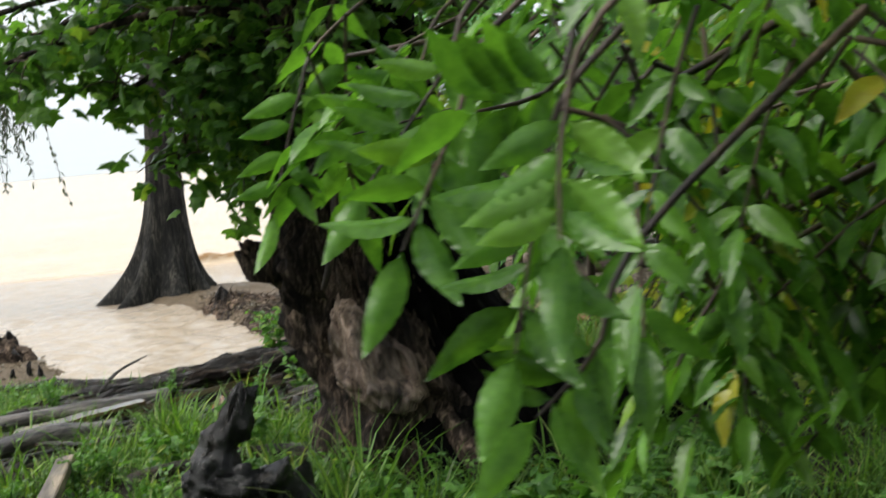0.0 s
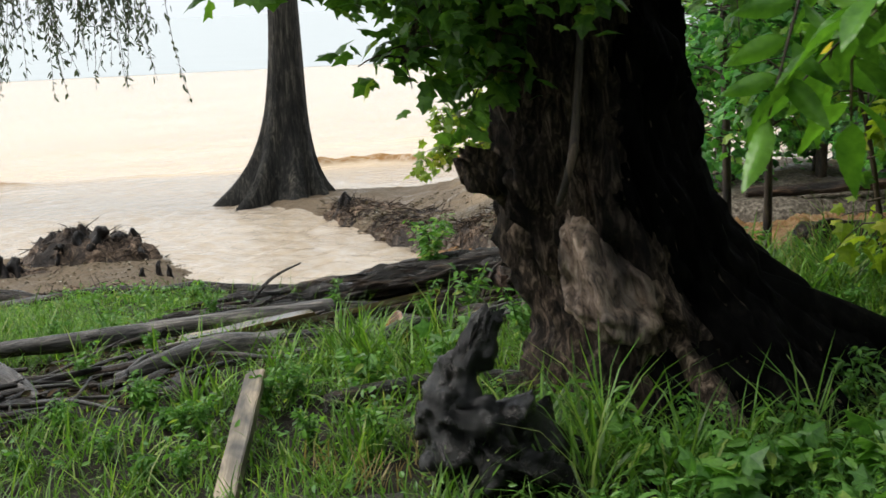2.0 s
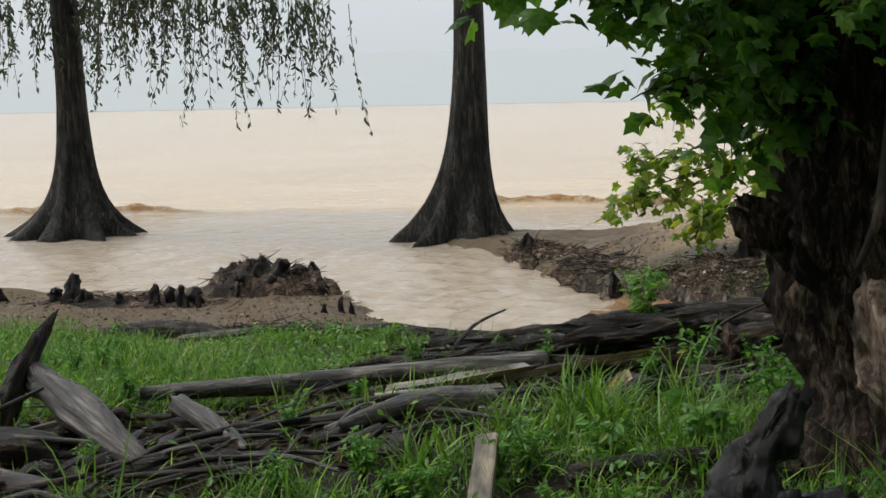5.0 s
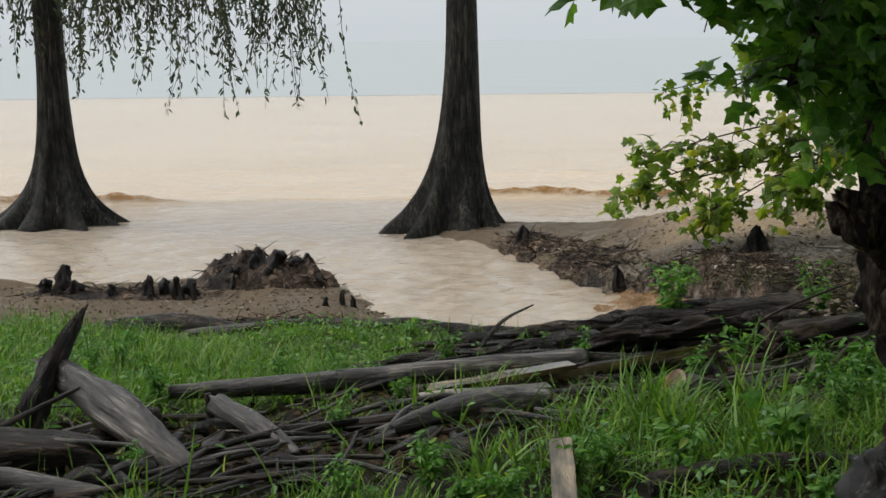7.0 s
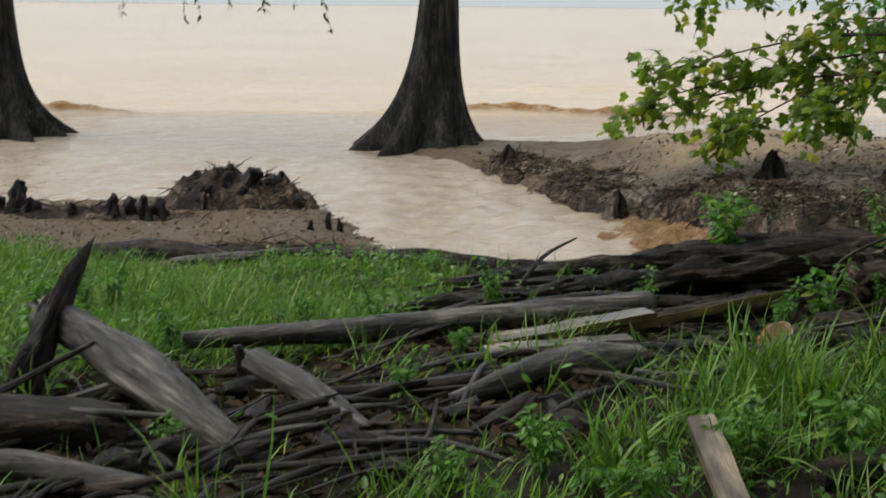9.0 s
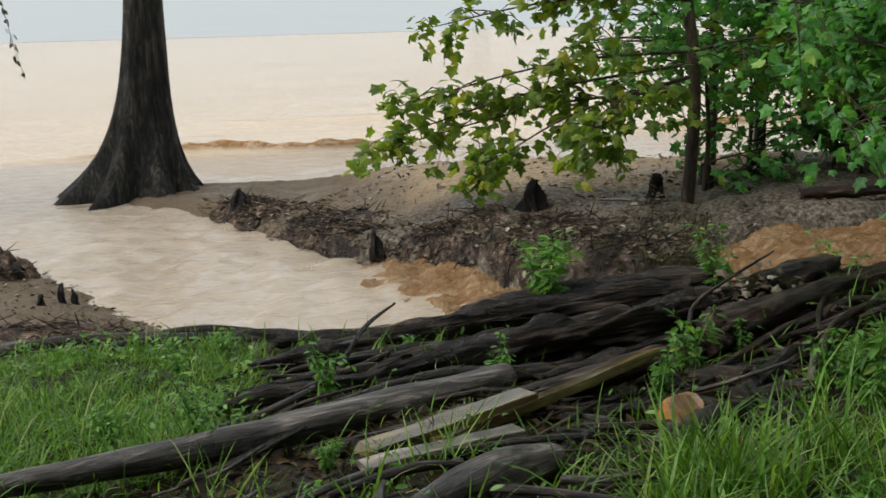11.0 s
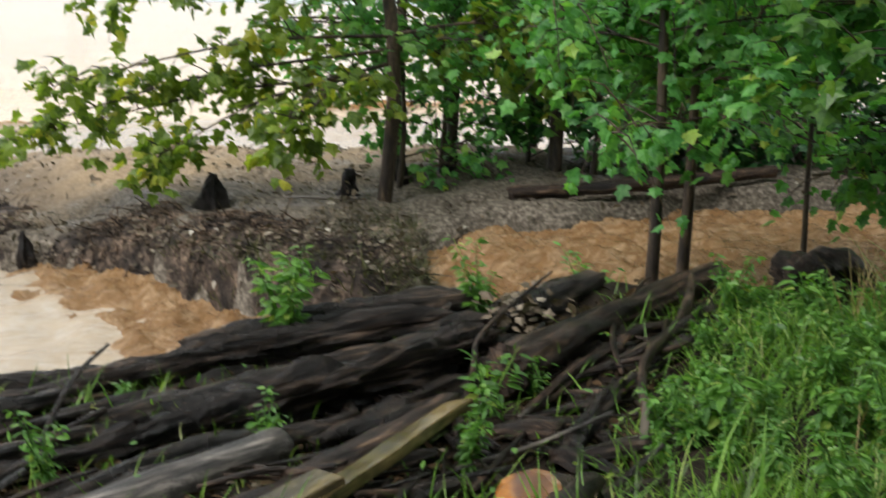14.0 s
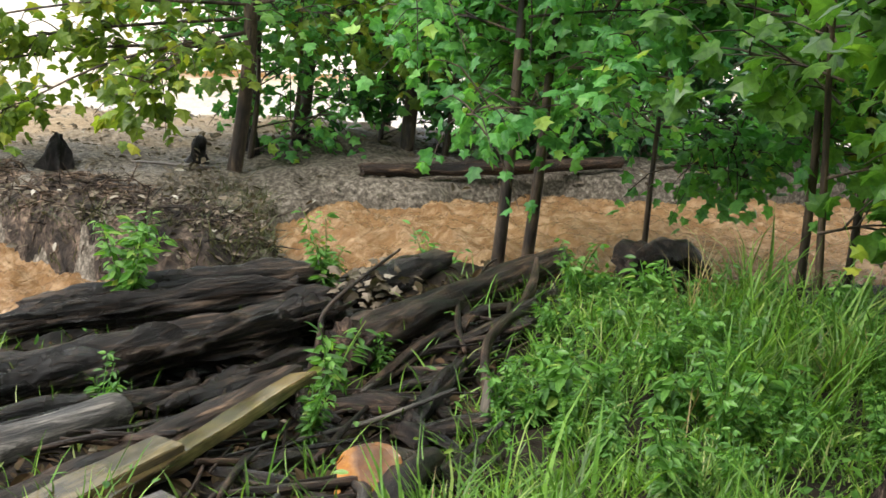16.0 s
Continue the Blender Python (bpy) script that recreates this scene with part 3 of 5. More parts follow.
c2 = cypress((-0.03, 12.1, WATER), 0.84, 0.47, 0.178, 0.006, 1.0, 0.78)
c1 = cypress((-5.62, 13.1, WATER), 0.78, 0.7, 0.178, -0.006, 3.3)
hanging_sprays(c1, [[(0.1, 0, 3.9), (1.6, -0.6, 3.9), (3.6, -1.0, 3.2)], [(0.1, 0, 3.4), (1.3, -1.0, 3.6), (2.6, -1.3, 3.2)], [(0, 0, 3.6), (-1.2, -0.8, 3.6), (-2.4, -1, 3.2)], [(0.1, 0, 4.1), (1.3, -0.2, 4.1), (3.5, -0.6, 3.3)]], 5, 64, 1.75)
hanging_sprays(c2, [[(0.05, 0, 4.6), (0.9, -0.3, 4.4), (1.8, -0.4, 3.7)], [(-0.05, 0, 4.3), (-0.9, -0.2, 4.3), (-1.8, -0.3, 3.9)]], 6, 14, 0.8)


def broadleaf(name, label, base, trunk_pts, trunk_r, limbs, leaves, size, mat, seed, shape=LOBED, spread=0.28, twig=0.5, bark=None, group=""):
    """A tree: tapered trunk, limbs (lists of points), leaves crowded along the outer limbs. Points are local to base."""
    rs = np.random.RandomState(seed)
    root = thing(name, label, "tree", group, base)
    bark = bark or M_STEM
    child("trunk", solid("trunk", tube(trunk_pts, trunk_r, 18, 10, 0.14, seed=seed), bark), root)
    twigs, pos, out = [], [], []
    for n_, pts in enumerate(limbs):
        r0 = max(0.008, trunk_r[-1] * 0.6)
        child("limb", solid("limb", tube(pts, [r0, r0 * 0.6, r0 * 0.25], 12, 7, 0.15, seed=seed + n_), bark), root)
        line = [np.array(q) for q in spine(pts, 40)]
        per = leaves // len(limbs)
        made = 0
        while made < per:
            k = rs.randint(8, 40)
            p = line[k]
            d = (line[min(k + 1, 39)] - line[k - 1])
            d = d / (np.linalg.norm(d) + 1e-6)
            w = d * 0.6 + rs.normal(size=3) * (0.8, 0.8, 0.45)
            w = w / np.linalg.norm(w) * twig * rs.uniform(0.35, 1)
            e = p + w + np.array([0, 0, -0.12 * twig])
            twigs.append(tube([p, p + w * 0.55 + np.array([0, 0, 0.04]), e], [0.006, 0.002], 5, 4, 0, cap=False))
            for c in range(rs.randint(5, 11)):
                u = rs.uniform(0.25, 1.05)
                pos.append(p + (e - p) * u + rs.normal(size=3) * spread * 0.22)
                out.append(w / np.linalg.norm(w))
                made += 1
    child("twig_mass", solid("twig_mass", join_data(twigs), bark), root, kind="stuff")
    child("crown", leaf_cloud("crown", shape, np.array(pos), size, mat, seed, 0.45, np.array(out) * 0.7, 0.6), root, kind="stuff")
    return root


def fan(rs, start, count, reach, rise, heading=None, width=math.pi):
    res = []
    for i in range(count):
        a = (heading if heading is not None else 0) + rs.uniform(-width, width)
        ln = reach * rs.uniform(0.6, 1.1)
        s = Vector(start) + Vector((0, 0, rs.uniform(-0.4, 0.5)))
        m = s + Vector((math.cos(a) * ln * 0.5, math.sin(a) * ln * 0.5, rise * 0.7 * rs.uniform(0.5, 1.3)))
        e = s + Vector((math.cos(a) * ln, math.sin(a) * ln, rise * rs.uniform(0.1, 1.2)))
        res.append([s, m, e])
    return res


rs = np.random.RandomState(21)
# sycamore on the far bank, its low boughs reaching over the spit
syc = (3.75, 6.3, gz(3.75, 6.3))
low_limbs = [[(0, 0, 0.9), (-0.9, 0.8, 0.75), (-2.1, 1.85, 0.3)], [(0, 0, 1.2), (-0.9, 0.6, 1.1), (-2.0, 1.3, 0.75)],
             [(0, 0, 1.6), (-0.9, 0.5, 1.6), (-1.75, 1.1, 1.4)], [(0, 0, 1.7), (-0.5, 0.2, 1.9), (-1.15, 0.6, 1.75)],
             [(0, 0, 0.9), (-0.5, -0.3, 0.9), (-1.0, -0.4, 0.6)], [(0, 0, 1.0), (-0.8, 0.45, 0.7), (-1.5, 0.85, 0.2)], [(0, 0, 1.1), (-1.0, 0.9, 0.85), (-2.0, 1.6, 0.45)], [(0, 0, 1.2), (0.7, -0.3, 1.3), (1.4, -0.2, 0.9)]]
broadleaf("sycamore_tree", "young sycamore with olive-green lobed leaves leaning over the spit", syc,
          [(0, 0, -0.1), (0.05, 0, 1.0), (-0.05, 0.1, 2.4), (0.1, 0, 4.2)], [0.06, 0.048, 0.04, 0.025],
          low_limbs + fan(rs, (0, 0, 2.3), 4, 2.0, 0.9), 2050, 0.105, M_LEAF_OLIVE, 31, twig=0.4)

# slim trees along the creek
stems = [((3.46, 3.03), 0.038, 0.0), ((3.75, 3.15), 0.036, 0.12), ((4.85, 3.3), 0.025, 0.05), ((4.45, 1.85), 0.025, -0.25), ((4.9, 1.9), 0.025, -0.1)]
for i, ((x, y), r, ln) in enumerate(stems):
    broadleaf("creekside_tree", "slim creekside tree with broad bright green leaves", (x, y, gz(x, y)),
              [(0, 0, -0.3), (ln * 0.3, 0, 0.7), (ln * 0.6, 0.05, 1.8), (ln, 0, 3.4)], [r, r * 0.85, r * 0.6, r * 0.3],
              fan(rs, (ln * 0.4, 0, (1.5, 1.5, 1.75, 1.75, 1.2)[i]), 8, 1.0, 0.1) + fan(rs, (ln * 0.6, 0, 1.9), 4, 1.3, 0.3) + (fan(np.random.RandomState(300 + i), (ln * 0.4, 0, 1.15), 5, 0.75, 0.0, 0.6, 0.9) if i > 2 else []), 1300 if i < 3 else 850, 0.078 if i < 3 else 0.1, M_LEAF, 50 + i, group="slim creekside trees")
for i, (x, y) in enumerate([(5.2, 6.2), (6.6, 5.6), (8.0, 5.2), (4.6, 7.6), (6.0, 7.6), (7.6, 7.0), (9.4, 5.4), (4.75, 7.0)]):
    broadleaf("woodland_tree", "slender woodland tree with dense dark green leaves", (x, y, gz(x, y)),
              [(0, 0, -0.2), (0.05, 0.05, 1.2), (-0.05, 0, 3.5)], [0.055, 0.045, 0.03],
              fan(rs, (0, 0, 1.25), 8, 1.4, 0.05) + fan(rs, (0, 0, 1.9), 4, 1.6, 0.4), 600, 0.09, M_LEAF if i % 3 else M_HERB, 70 + i, group="woodland trees beyond the creek")
for i, (x, y) in enumerate([(4.05, 6.6), (4.6, 6.9), (5.3, 6.7), (6.0, 7.2)]):
    broadleaf("understory_bush", "fresh green leafy bush at the foot of the trees", (x, y, gz(x, y)), [(0, 0, -0.1), (0.03, 0, 0.5), (0, 0.04, 1.2)], [0.025, 0.018, 0.01],
              fan(rs, (0, 0, 0.45), 5, 0.7, 0.2) + fan(rs, (0, 0, 0.95), 6, 0.8, 0.4), 600, 0.08, M_LEAF, 140 + i, group="bushes under the wood")
# Dark bushes added to stand in for the black shade below the trees.
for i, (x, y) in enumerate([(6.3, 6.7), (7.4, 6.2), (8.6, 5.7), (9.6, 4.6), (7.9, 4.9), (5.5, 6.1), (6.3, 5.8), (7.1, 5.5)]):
    broadleaf("understory_bush", "added dark leafy bush standing in for the shade under the trees", (x, y, gz(x, y)), [(0, 0, -0.1), (0.03, 0, 0.5), (0, 0.04, 1.1)], [0.03, 0.02, 0.01],
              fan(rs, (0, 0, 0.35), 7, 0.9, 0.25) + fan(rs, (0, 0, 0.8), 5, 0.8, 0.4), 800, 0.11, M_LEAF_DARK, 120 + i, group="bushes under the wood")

broadleaf("creekside_tree", "leaning young tree with big dark green leaves hanging low", (3.98, 1.38, gz(3.98, 1.38)), [(0, 0, -0.2), (-0.1, 0.05, 0.7), (-0.25, 0.05, 1.5), (-0.4, 0, 2.6)], [0.02, 0.017, 0.013, 0.008],
          fan(np.random.RandomState(8), (-0.15, 0, 0.75), 5, 0.55, 0.1, 1.0, 1.6) + fan(np.random.RandomState(9), (-0.3, 0, 1.7), 5, 0.8, 0.2), 480, 0.11, M_LEAF_OLD, 64, group="slim creekside trees")

# ---- the big old tree ----
old = thing("old_tree", "massive old tree with a dark gnarled trunk and a pale burl", "tree", "", (2.0, -0.8, 0.0))
MID_H = [-0.3, 0.0, 0.3, 0.5, 0.66, 1.0, 1.6, 3.0, 5.0]
MID_X = [0.25, 0.22, 0.16, 0.06, -0.01, -0.1, -0.15, -0.3, -0.4]
MID_R = [0.74, 0.66, 0.56, 0.51, 0.48, 0.43, 0.4, 0.36, 0.28]


def old_surface(a, h):
    """The old trunk's surface: centre x and radius at angle a and height h."""
    cx, r = float(np.interp(h, MID_H, MID_X)), float(np.interp(h, MID_H, MID_R))
    low = math.exp(-max(h, 0) / 0.35)
    ca, sa = math.cos(a), math.sin(a)
    r *= 0.93 if sa > 0 else 0.86
    r *= 1 + 0.13 * noise.noise(Vector((ca * 1.7, sa * 1.7, h * 1.1)))
    r += 0.1 * noise.noise(Vector((ca * 4.5, sa * 4.5, h * 3.0 + 5)))
    r -= 0.085 * abs(noise.noise(Vector((ca * 7, sa * 7, h * 1.3 + 2))))
    r += 0.05 * noise.noise(Vector((ca * 13, sa * 13, h * 8))) + 0.03 * noise.noise(Vector((ca * 26, sa * 26, h * 14)))
    r += 0.5 * low * max(0, math.cos(a - 0.35)) ** 4
    r += 0.2 * low * max(0, math.cos(a + 1.0)) ** 6
    return cx, r


def shell(na, nh, a0, a1, h_of, extra, closed):
    v, f = [], []
    for i in range(nh):
        h = h_of(i / (nh - 1))
        for j in range(na):
            a = a0 + (a1 - a0) * j / (na if closed else na - 1)
            cx, r = old_surface(a, h)
            r += extra(a, h)
            v.append((cx + math.cos(a) * r, math.sin(a) * r, h))
    for i in range(nh - 1):
        for j in range(na if closed else na - 1):
            k = (j + 1) % na
            f.append((i * na + j, i * na + k, (i + 1) * na + k, (i + 1) * na + j))
    return v, f


def swelling(a, h):
    """A burl: thick lower lip, thin swirled upper part, sunk into the bark all round."""
    x, y = (a + 2.0) / 0.42, (h - 0.57) / 0.25
    x = (x + 0.35 * max(0, y)) * (1 + 0.9 * max(0, y))
    d = math.sqrt(x * x + y * y) + 0.22 * noise.noise(Vector((a * 4, h * 6, 1))) + 0.12 * noise.noise(Vector((a * 11, h * 16, 3)))
    lip = 0.05 + 0.15 * max(0, -y) + 0.03 * max(0, y)
    swirl = 0.03 * math.sin(5 * math.atan2(y + 0.5, x + 0.2) + 4 * d + 5 * noise.noise(Vector((a * 3, h * 4, 2))))
    return lip * (1 - d ** 4) + swirl * max(0, 1 - d) if d < 1 else -0.3 * min(d - 1, 0.5)


child("trunk", solid("trunk", shell(120, 110, 0, 2 * math.pi, lambda u: -0.3 + 5.3 * u ** 1.35, lambda a, h: 0.0, True), M_TRUNK), old)
child("burl", solid("burl", shell(70, 70, -2.75, -1.25, lambda u: 0.22 + 0.75 * u, swelling, False), M_BURL), old, "pale weathered burl on the trunk")
child("burl", solid("burl", shell(30, 40, -2.9, -2.2, lambda u: 0.72 + 0.5 * u, lambda a, h: 0.09 * (1 - (((a + 2.55) / 0.3) ** 2 + ((h - 0.97) / 0.22) ** 2)) + 0.03 * noise.noise(Vector((a * 9, h * 14, 4))), False), M_TRUNK), old)


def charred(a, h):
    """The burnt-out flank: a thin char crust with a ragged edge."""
    # Below 0.36 the black runs under the burl lip, painting its shade as well.
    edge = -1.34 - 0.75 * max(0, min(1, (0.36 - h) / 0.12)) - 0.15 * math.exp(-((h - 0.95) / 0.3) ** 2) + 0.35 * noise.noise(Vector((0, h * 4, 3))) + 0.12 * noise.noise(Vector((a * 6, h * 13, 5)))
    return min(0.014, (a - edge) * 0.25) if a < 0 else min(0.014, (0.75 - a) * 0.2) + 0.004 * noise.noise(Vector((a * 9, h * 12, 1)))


child("charred_flank", solid("charred_flank", shell(110, 100, -2.45, 0.8, lambda u: -0.28 + 3.2 * u ** 1.3, charred, False), M_CHAR), old, "burnt black hollow flank of the trunk, with painted shade under the burl")


child("knob", solid("knob", tube([(-0.4, -0.05, 0.9), (-0.54, -0.09, 0.96), (-0.65, -0.12, 1.04)], [0.14, 0.1, 0.085, 0.05], 16, 22, 0.6, 0.5, seed=4, ragged=0.08), M_TRUNK), old)
child("vine", solid("vine", tube([(-0.33, -0.46, 0.88), (-0.29, -0.49, 1.02), (-0.25, -0.44, 1.2), (-0.22, -0.42, 1.75), (-0.3, -0.4, 2.4)], [0.012, 0.018, 0.014, 0.011], 22, 8, 0.2), M_STEM), old, "bare brown vine climbing the trunk")
child("root", solid("root", tube([(0.12, -0.3, 0.32), (0.22, -0.55, 0.16), (0.3, -0.8, 0.0), (0.36, -0.95, -0.1)], [0.09, 0.06, 0.04, 0.02], 12, 10, 0.25, 0.08, seed=2), M_TRUNK), old)
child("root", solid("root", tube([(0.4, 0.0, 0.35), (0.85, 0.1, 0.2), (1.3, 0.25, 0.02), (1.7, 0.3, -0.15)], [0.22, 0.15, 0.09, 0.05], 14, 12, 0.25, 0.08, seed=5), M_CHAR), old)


def add_crown(root, limbs, leaves, size, mat, seed, shape=LOBED, twig=0.45, r0=0.04, bark=None, start=8):
    rs = np.random.RandomState(seed)
    twigs, pos, out = [], [], []
    for n_, pts in enumerate(limbs):
        child("limb", solid("limb", tube(pts, [r0, r0 * 0.6, r0 * 0.2], 12, 8, 0.2, seed=seed + n_), bark or M_TRUNK), root)
        line = [np.array(q) for q in spine(pts, 40)]
        made = 0
        while made < leaves // len(limbs):
            k = rs.randint(start, 40)
            p = line[k]
            w = rs.normal(size=3) * (0.8, 0.8, 0.5)
            w = w / np.linalg.norm(w) * twig * rs.uniform(0.35, 1)
            e = p + w + np.array([0, 0, -0.2 * twig])
            twigs.append(tube([p, p + w * 0.55, e], [0.005, 0.002], 5, 4, 0, cap=False))
            for c in range(rs.randint(5, 11)):
                pos.append(p + (e - p) * rs.uniform(0.25, 1.05) + rs.normal(size=3) * 0.06)
                out.append(w / np.linalg.norm(w))
                made += 1
    child("twig_mass", solid("twig_mass", join_data(twigs), bark or M_STEM), root, kind="stuff")
    child("crown", leaf_cloud("crown", shape, np.array(pos), size, mat, seed, 0.5, np.array(out) * 0.5, 0.7), root, kind="stuff")


add_crown(old, [[(-0.3, 0.1, 2.0), (-0.9, 0.2, 2.15), (-1.6, 0.2, 2.0)], [(-0.3, 0.1, 2.1), (-1.0, -0.1, 2.2), (-1.9, 0.0, 2.05)], [(-0.3, 0.0, 2.0), (-0.8, 0.4, 2.1), (-1.3, 0.5, 1.95)], [(-0.35, 0.1, 1.8), (-0.6, 0.15, 1.8), (-0.8, 0.1, 1.6)], [(-0.3, 0.2, 1.7), (-0.5, 0.3, 1.6), (-0.62, 0.3, 1.35)],
                [(0.1, 0.1, 2.3), (0.2, -0.5, 2.2), (0.3, -0.8, 1.85)], [(0.0, -0.2, 2.2), (-0.2, -0.55, 2.0), (-0.35, -0.62, 1.72)], [(-0.35, 0.0, 1.6), (-0.48, -0.15, 1.55), (-0.52, -0.2, 1.35)], [(-0.3, 0.0, 2.0), (-0.9, -0.3, 2.05), (-1.6, -0.4, 1.86)], [(-0.3, 0.0, 1.95), (-0.7, -0.25, 1.9), (-1.1, -0.4, 1.72)], [(-0.35, -0.1, 1.9), (-0.7, -0.3, 1.75), (-0.88, -0.35, 1.42)]], 2700, 0.08, M_LEAF_OLD, 91, twig=0.24, r0=0.03)
# Upper crown above the view, added to shade the trunk and bank.
rs = np.random.RandomState(5)
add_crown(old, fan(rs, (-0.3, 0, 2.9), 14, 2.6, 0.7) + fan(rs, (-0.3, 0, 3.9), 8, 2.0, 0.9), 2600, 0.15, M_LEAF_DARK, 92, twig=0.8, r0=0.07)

# ---- fallen timber ----


def log(name, label, pts, radii, mat, category="log", group="", rough=0.16, furrow=0.12, segs=16, ragged=0.05, seed=0, oval=1.0):
    """A fallen log whose grain runs along its own x axis; it rests on the ground."""
    p = [Vector(q) for q in pts]
    mid = (p[0] + p[-1]) / 2
    ax = (p[-1] - p[0]).normalized()
    yaw, pitch = math.atan2(ax.y, ax.x), -math.asin(max(-1, min(1, ax.z)))
    m = Matrix.Translation(mid) @ Euler((0, pitch, yaw)).to_matrix().to_4x4()
    inv = m.inverted()
    loc = [inv @ q for q in p]
    ln = (p[-1] - p[0]).length
    rings = int(max(8, min(90, ln / 0.028)))
    root = thing(name, label, category, group)
    root.matrix_world = m
    child("stem", solid("stem", tube(loc, radii, rings, segs, rough, furrow, seed=seed, oval=oval, ragged=ragged), mat), root)
    return root


G = "fallen logs on the bank"


def gp(x, y, up):
    return (x, y, gz(x, y) + up)


log("fallen_log", "thick wet dark log with furrowed peeling bark", [(-0.5, 1.88, -0.2), (0.3, 2.02, -0.17), (1.1, 2.12, -0.11), (2.0, 2.32, -0.08)], [0.025, 0.065, 0.1, 0.115, 0.09], M_DARKLOG, "log", G, 0.42, 0.55, 44, 0.12, 1)
log("fallen_log", "smooth grey weathered log lying in the grass", [(-1.33, 0.97, -0.09), (-0.4, 1.2, -0.09), (0.72, 1.66, -0.11)], [0.035, 0.052, 0.068, 0.066], M_GREYLOG, "log", G, 0.08, 0.04, 18, 0.02, 2)
log("fallen_log", "black waterlogged log at the creek edge", [(0.15, 2.95, -0.3), (1.0, 2.92, -0.19), (2.05, 2.72, -0.08)], [0.045, 0.07, 0.08, 0.06], M_DARKLOG, "log", G, 0.4, 0.45, 36, 0.08, 3)
log("fallen_log", "black sunken log at the back of the pile", [(1.0, 3.15, -0.22), (1.7, 3.02, -0.12), (2.3, 2.88, -0.06)], [0.06, 0.085, 0.08, 0.06], M_DARKLOG, "log", G, 0.2, 0.3, 28, 0.08, 33)
log("fallen_log", "split dark log with raised torn bark", [gp(0.35, 2.5, 0.04), gp(1.0, 2.5, 0.07), gp(1.8, 2.5, 0.08)], [0.03, 0.055, 0.065, 0.05], M_DARKLOG, "log", G, 0.25, 0.2, 18, 0.1, 4)
log("fallen_log", "slender brown log with a broken knotty end", [(-0.2, 0.98, -0.12), (0.5, 1.28, -0.12), (1.42, 1.72, -0.1)], [0.045, 0.05, 0.055, 0.055], M_BROWNLOG, "log", G, 0.22, 0.12, 16, 0.06, 5)
log("fallen_log", "mossy brown log with a dark knotted butt", [(1.75, 1.9, -0.07), (2.5, 2.17, -0.03), (3.4, 2.5, 0.04)], [0.11, 0.1, 0.085, 0.055], M_BROWNLOG, "log", G, 0.18, 0.2, 34, 0.05, 6)
log("fallen_log", "charred looking log propped beside the creek", [(2.15, 2.55, -0.07), (2.5, 2.66, -0.05), (2.9, 2.78, -0.03)], [0.05, 0.07, 0.085, 0.05], M_DARKLOG, "log", G, 0.3, 0.2, 18, 0.1, 7)
log("fallen_log", "half-buried dark log along the sand edge", [(-2.7, 4.15, -0.47), (-2.0, 4.2, -0.43), (-1.4, 4.15, -0.5)], [0.04, 0.075, 0.04], M_DARKLOG, "log", G, 0.25, 0.15, 16, 0.08, 8)
log("fallen_log", "short rotten log chunk with a pale split top", [gp(3.75, 2.4, 0.1), gp(4.1, 2.45, 0.14), gp(4.45, 2.45, 0.1)], [0.09, 0.15, 0.13, 0.07], M_BROWNLOG, "log", G, 0.4, 0.5, 30, 0.08, 9)
log("fallen_log", "curved dark branch beside the cut stump", [gp(0.96, 0.56, 0.02), gp(1.12, 0.66, 0.1), gp(1.32, 0.82, 0.1)], [0.05, 0.055, 0.045], M_BROWNLOG, "branch", G, 0.2, 0.12, 14, 0.03, 10)
log("fallen_log", "pale rounded driftwood stub in the grass", [gp(-0.25, 0.02, 0.03), gp(0.1, 0.2, 0.06), gp(0.46, 0.42, 0.07)], [0.03, 0.045, 0.068, 0.062], M_GREYLOG, "log", G, 0.15, 0.08, 16, 0.02, 11)
log("fallen_log", "dark round log half sunk among weeds", [gp(-2.6, -0.75, 0.08), gp(-1.9, -0.6, 0.1), gp(-1.3, -0.35, 0.07)], [0.09, 0.095, 0.08], M_DARKLOG, "log", G, 0.12, 0.1, 18, 0.04, 12)
log("fallen_log", "reddish brown stick of driftwood", [gp(-0.75, 0.15, 0.05), gp(-0.4, 0.18, 0.05), gp(0.0, 0.22, 0.04)], [0.02, 0.03, 0.028], M_BROWNLOG, "log", G, 0.2, 0.1, 12, 0.03, 13)
log("fallen_log", "worn grey branch near the weeds", [gp(-1.9, -0.9, 0.05), gp(-1.5, -0.85, 0.07), gp(-1.1, -0.95, 0.03)], [0.03, 0.05, 0.035], M_GREYLOG, "log", G, 0.25, 0.12, 14, 0.04, 14)
log("fallen_log", "thin dark log behind the grey one", [gp(-0.25, 1.5, 0.05), gp(0.4, 1.75, 0.06), gp(0.95, 1.85, 0.05)], [0.02, 0.035, 0.03], M_DARKLOG, "log", G, 0.2, 0.15, 12, 0.05, 15)
log("fallen_log", "long brown log on the opposite bank", [gp(4.3, 5.5, 0.08), gp(5.2, 5.2, 0.1), gp(6.3, 4.95, 0.1)], [0.045, 0.055, 0.045], M_BROWNLOG, "log", G, 0.15, 0.1, 14, 0.05, 16)
log("fallen_log", "bleached stick on the dark bank", [gp(3.2, 6.8, 0.02), gp(3.4, 6.58, 0.04), gp(3.7, 6.4, 0.02)], [0.008, 0.016, 0.012], M_PALE, "branch", G, 0.2, 0.1, 10, 0.02, 17)
log("fallen_log", "dark grassy log by the old trunk", [gp(0.75, -0.85, 0.04), gp(1.2, -0.75, 0.06), gp(1.6, -0.8, 0.05)], [0.04, 0.05, 0.05], M_DARKLOG, "log", G, 0.2, 0.12, 12, 0.04, 18)
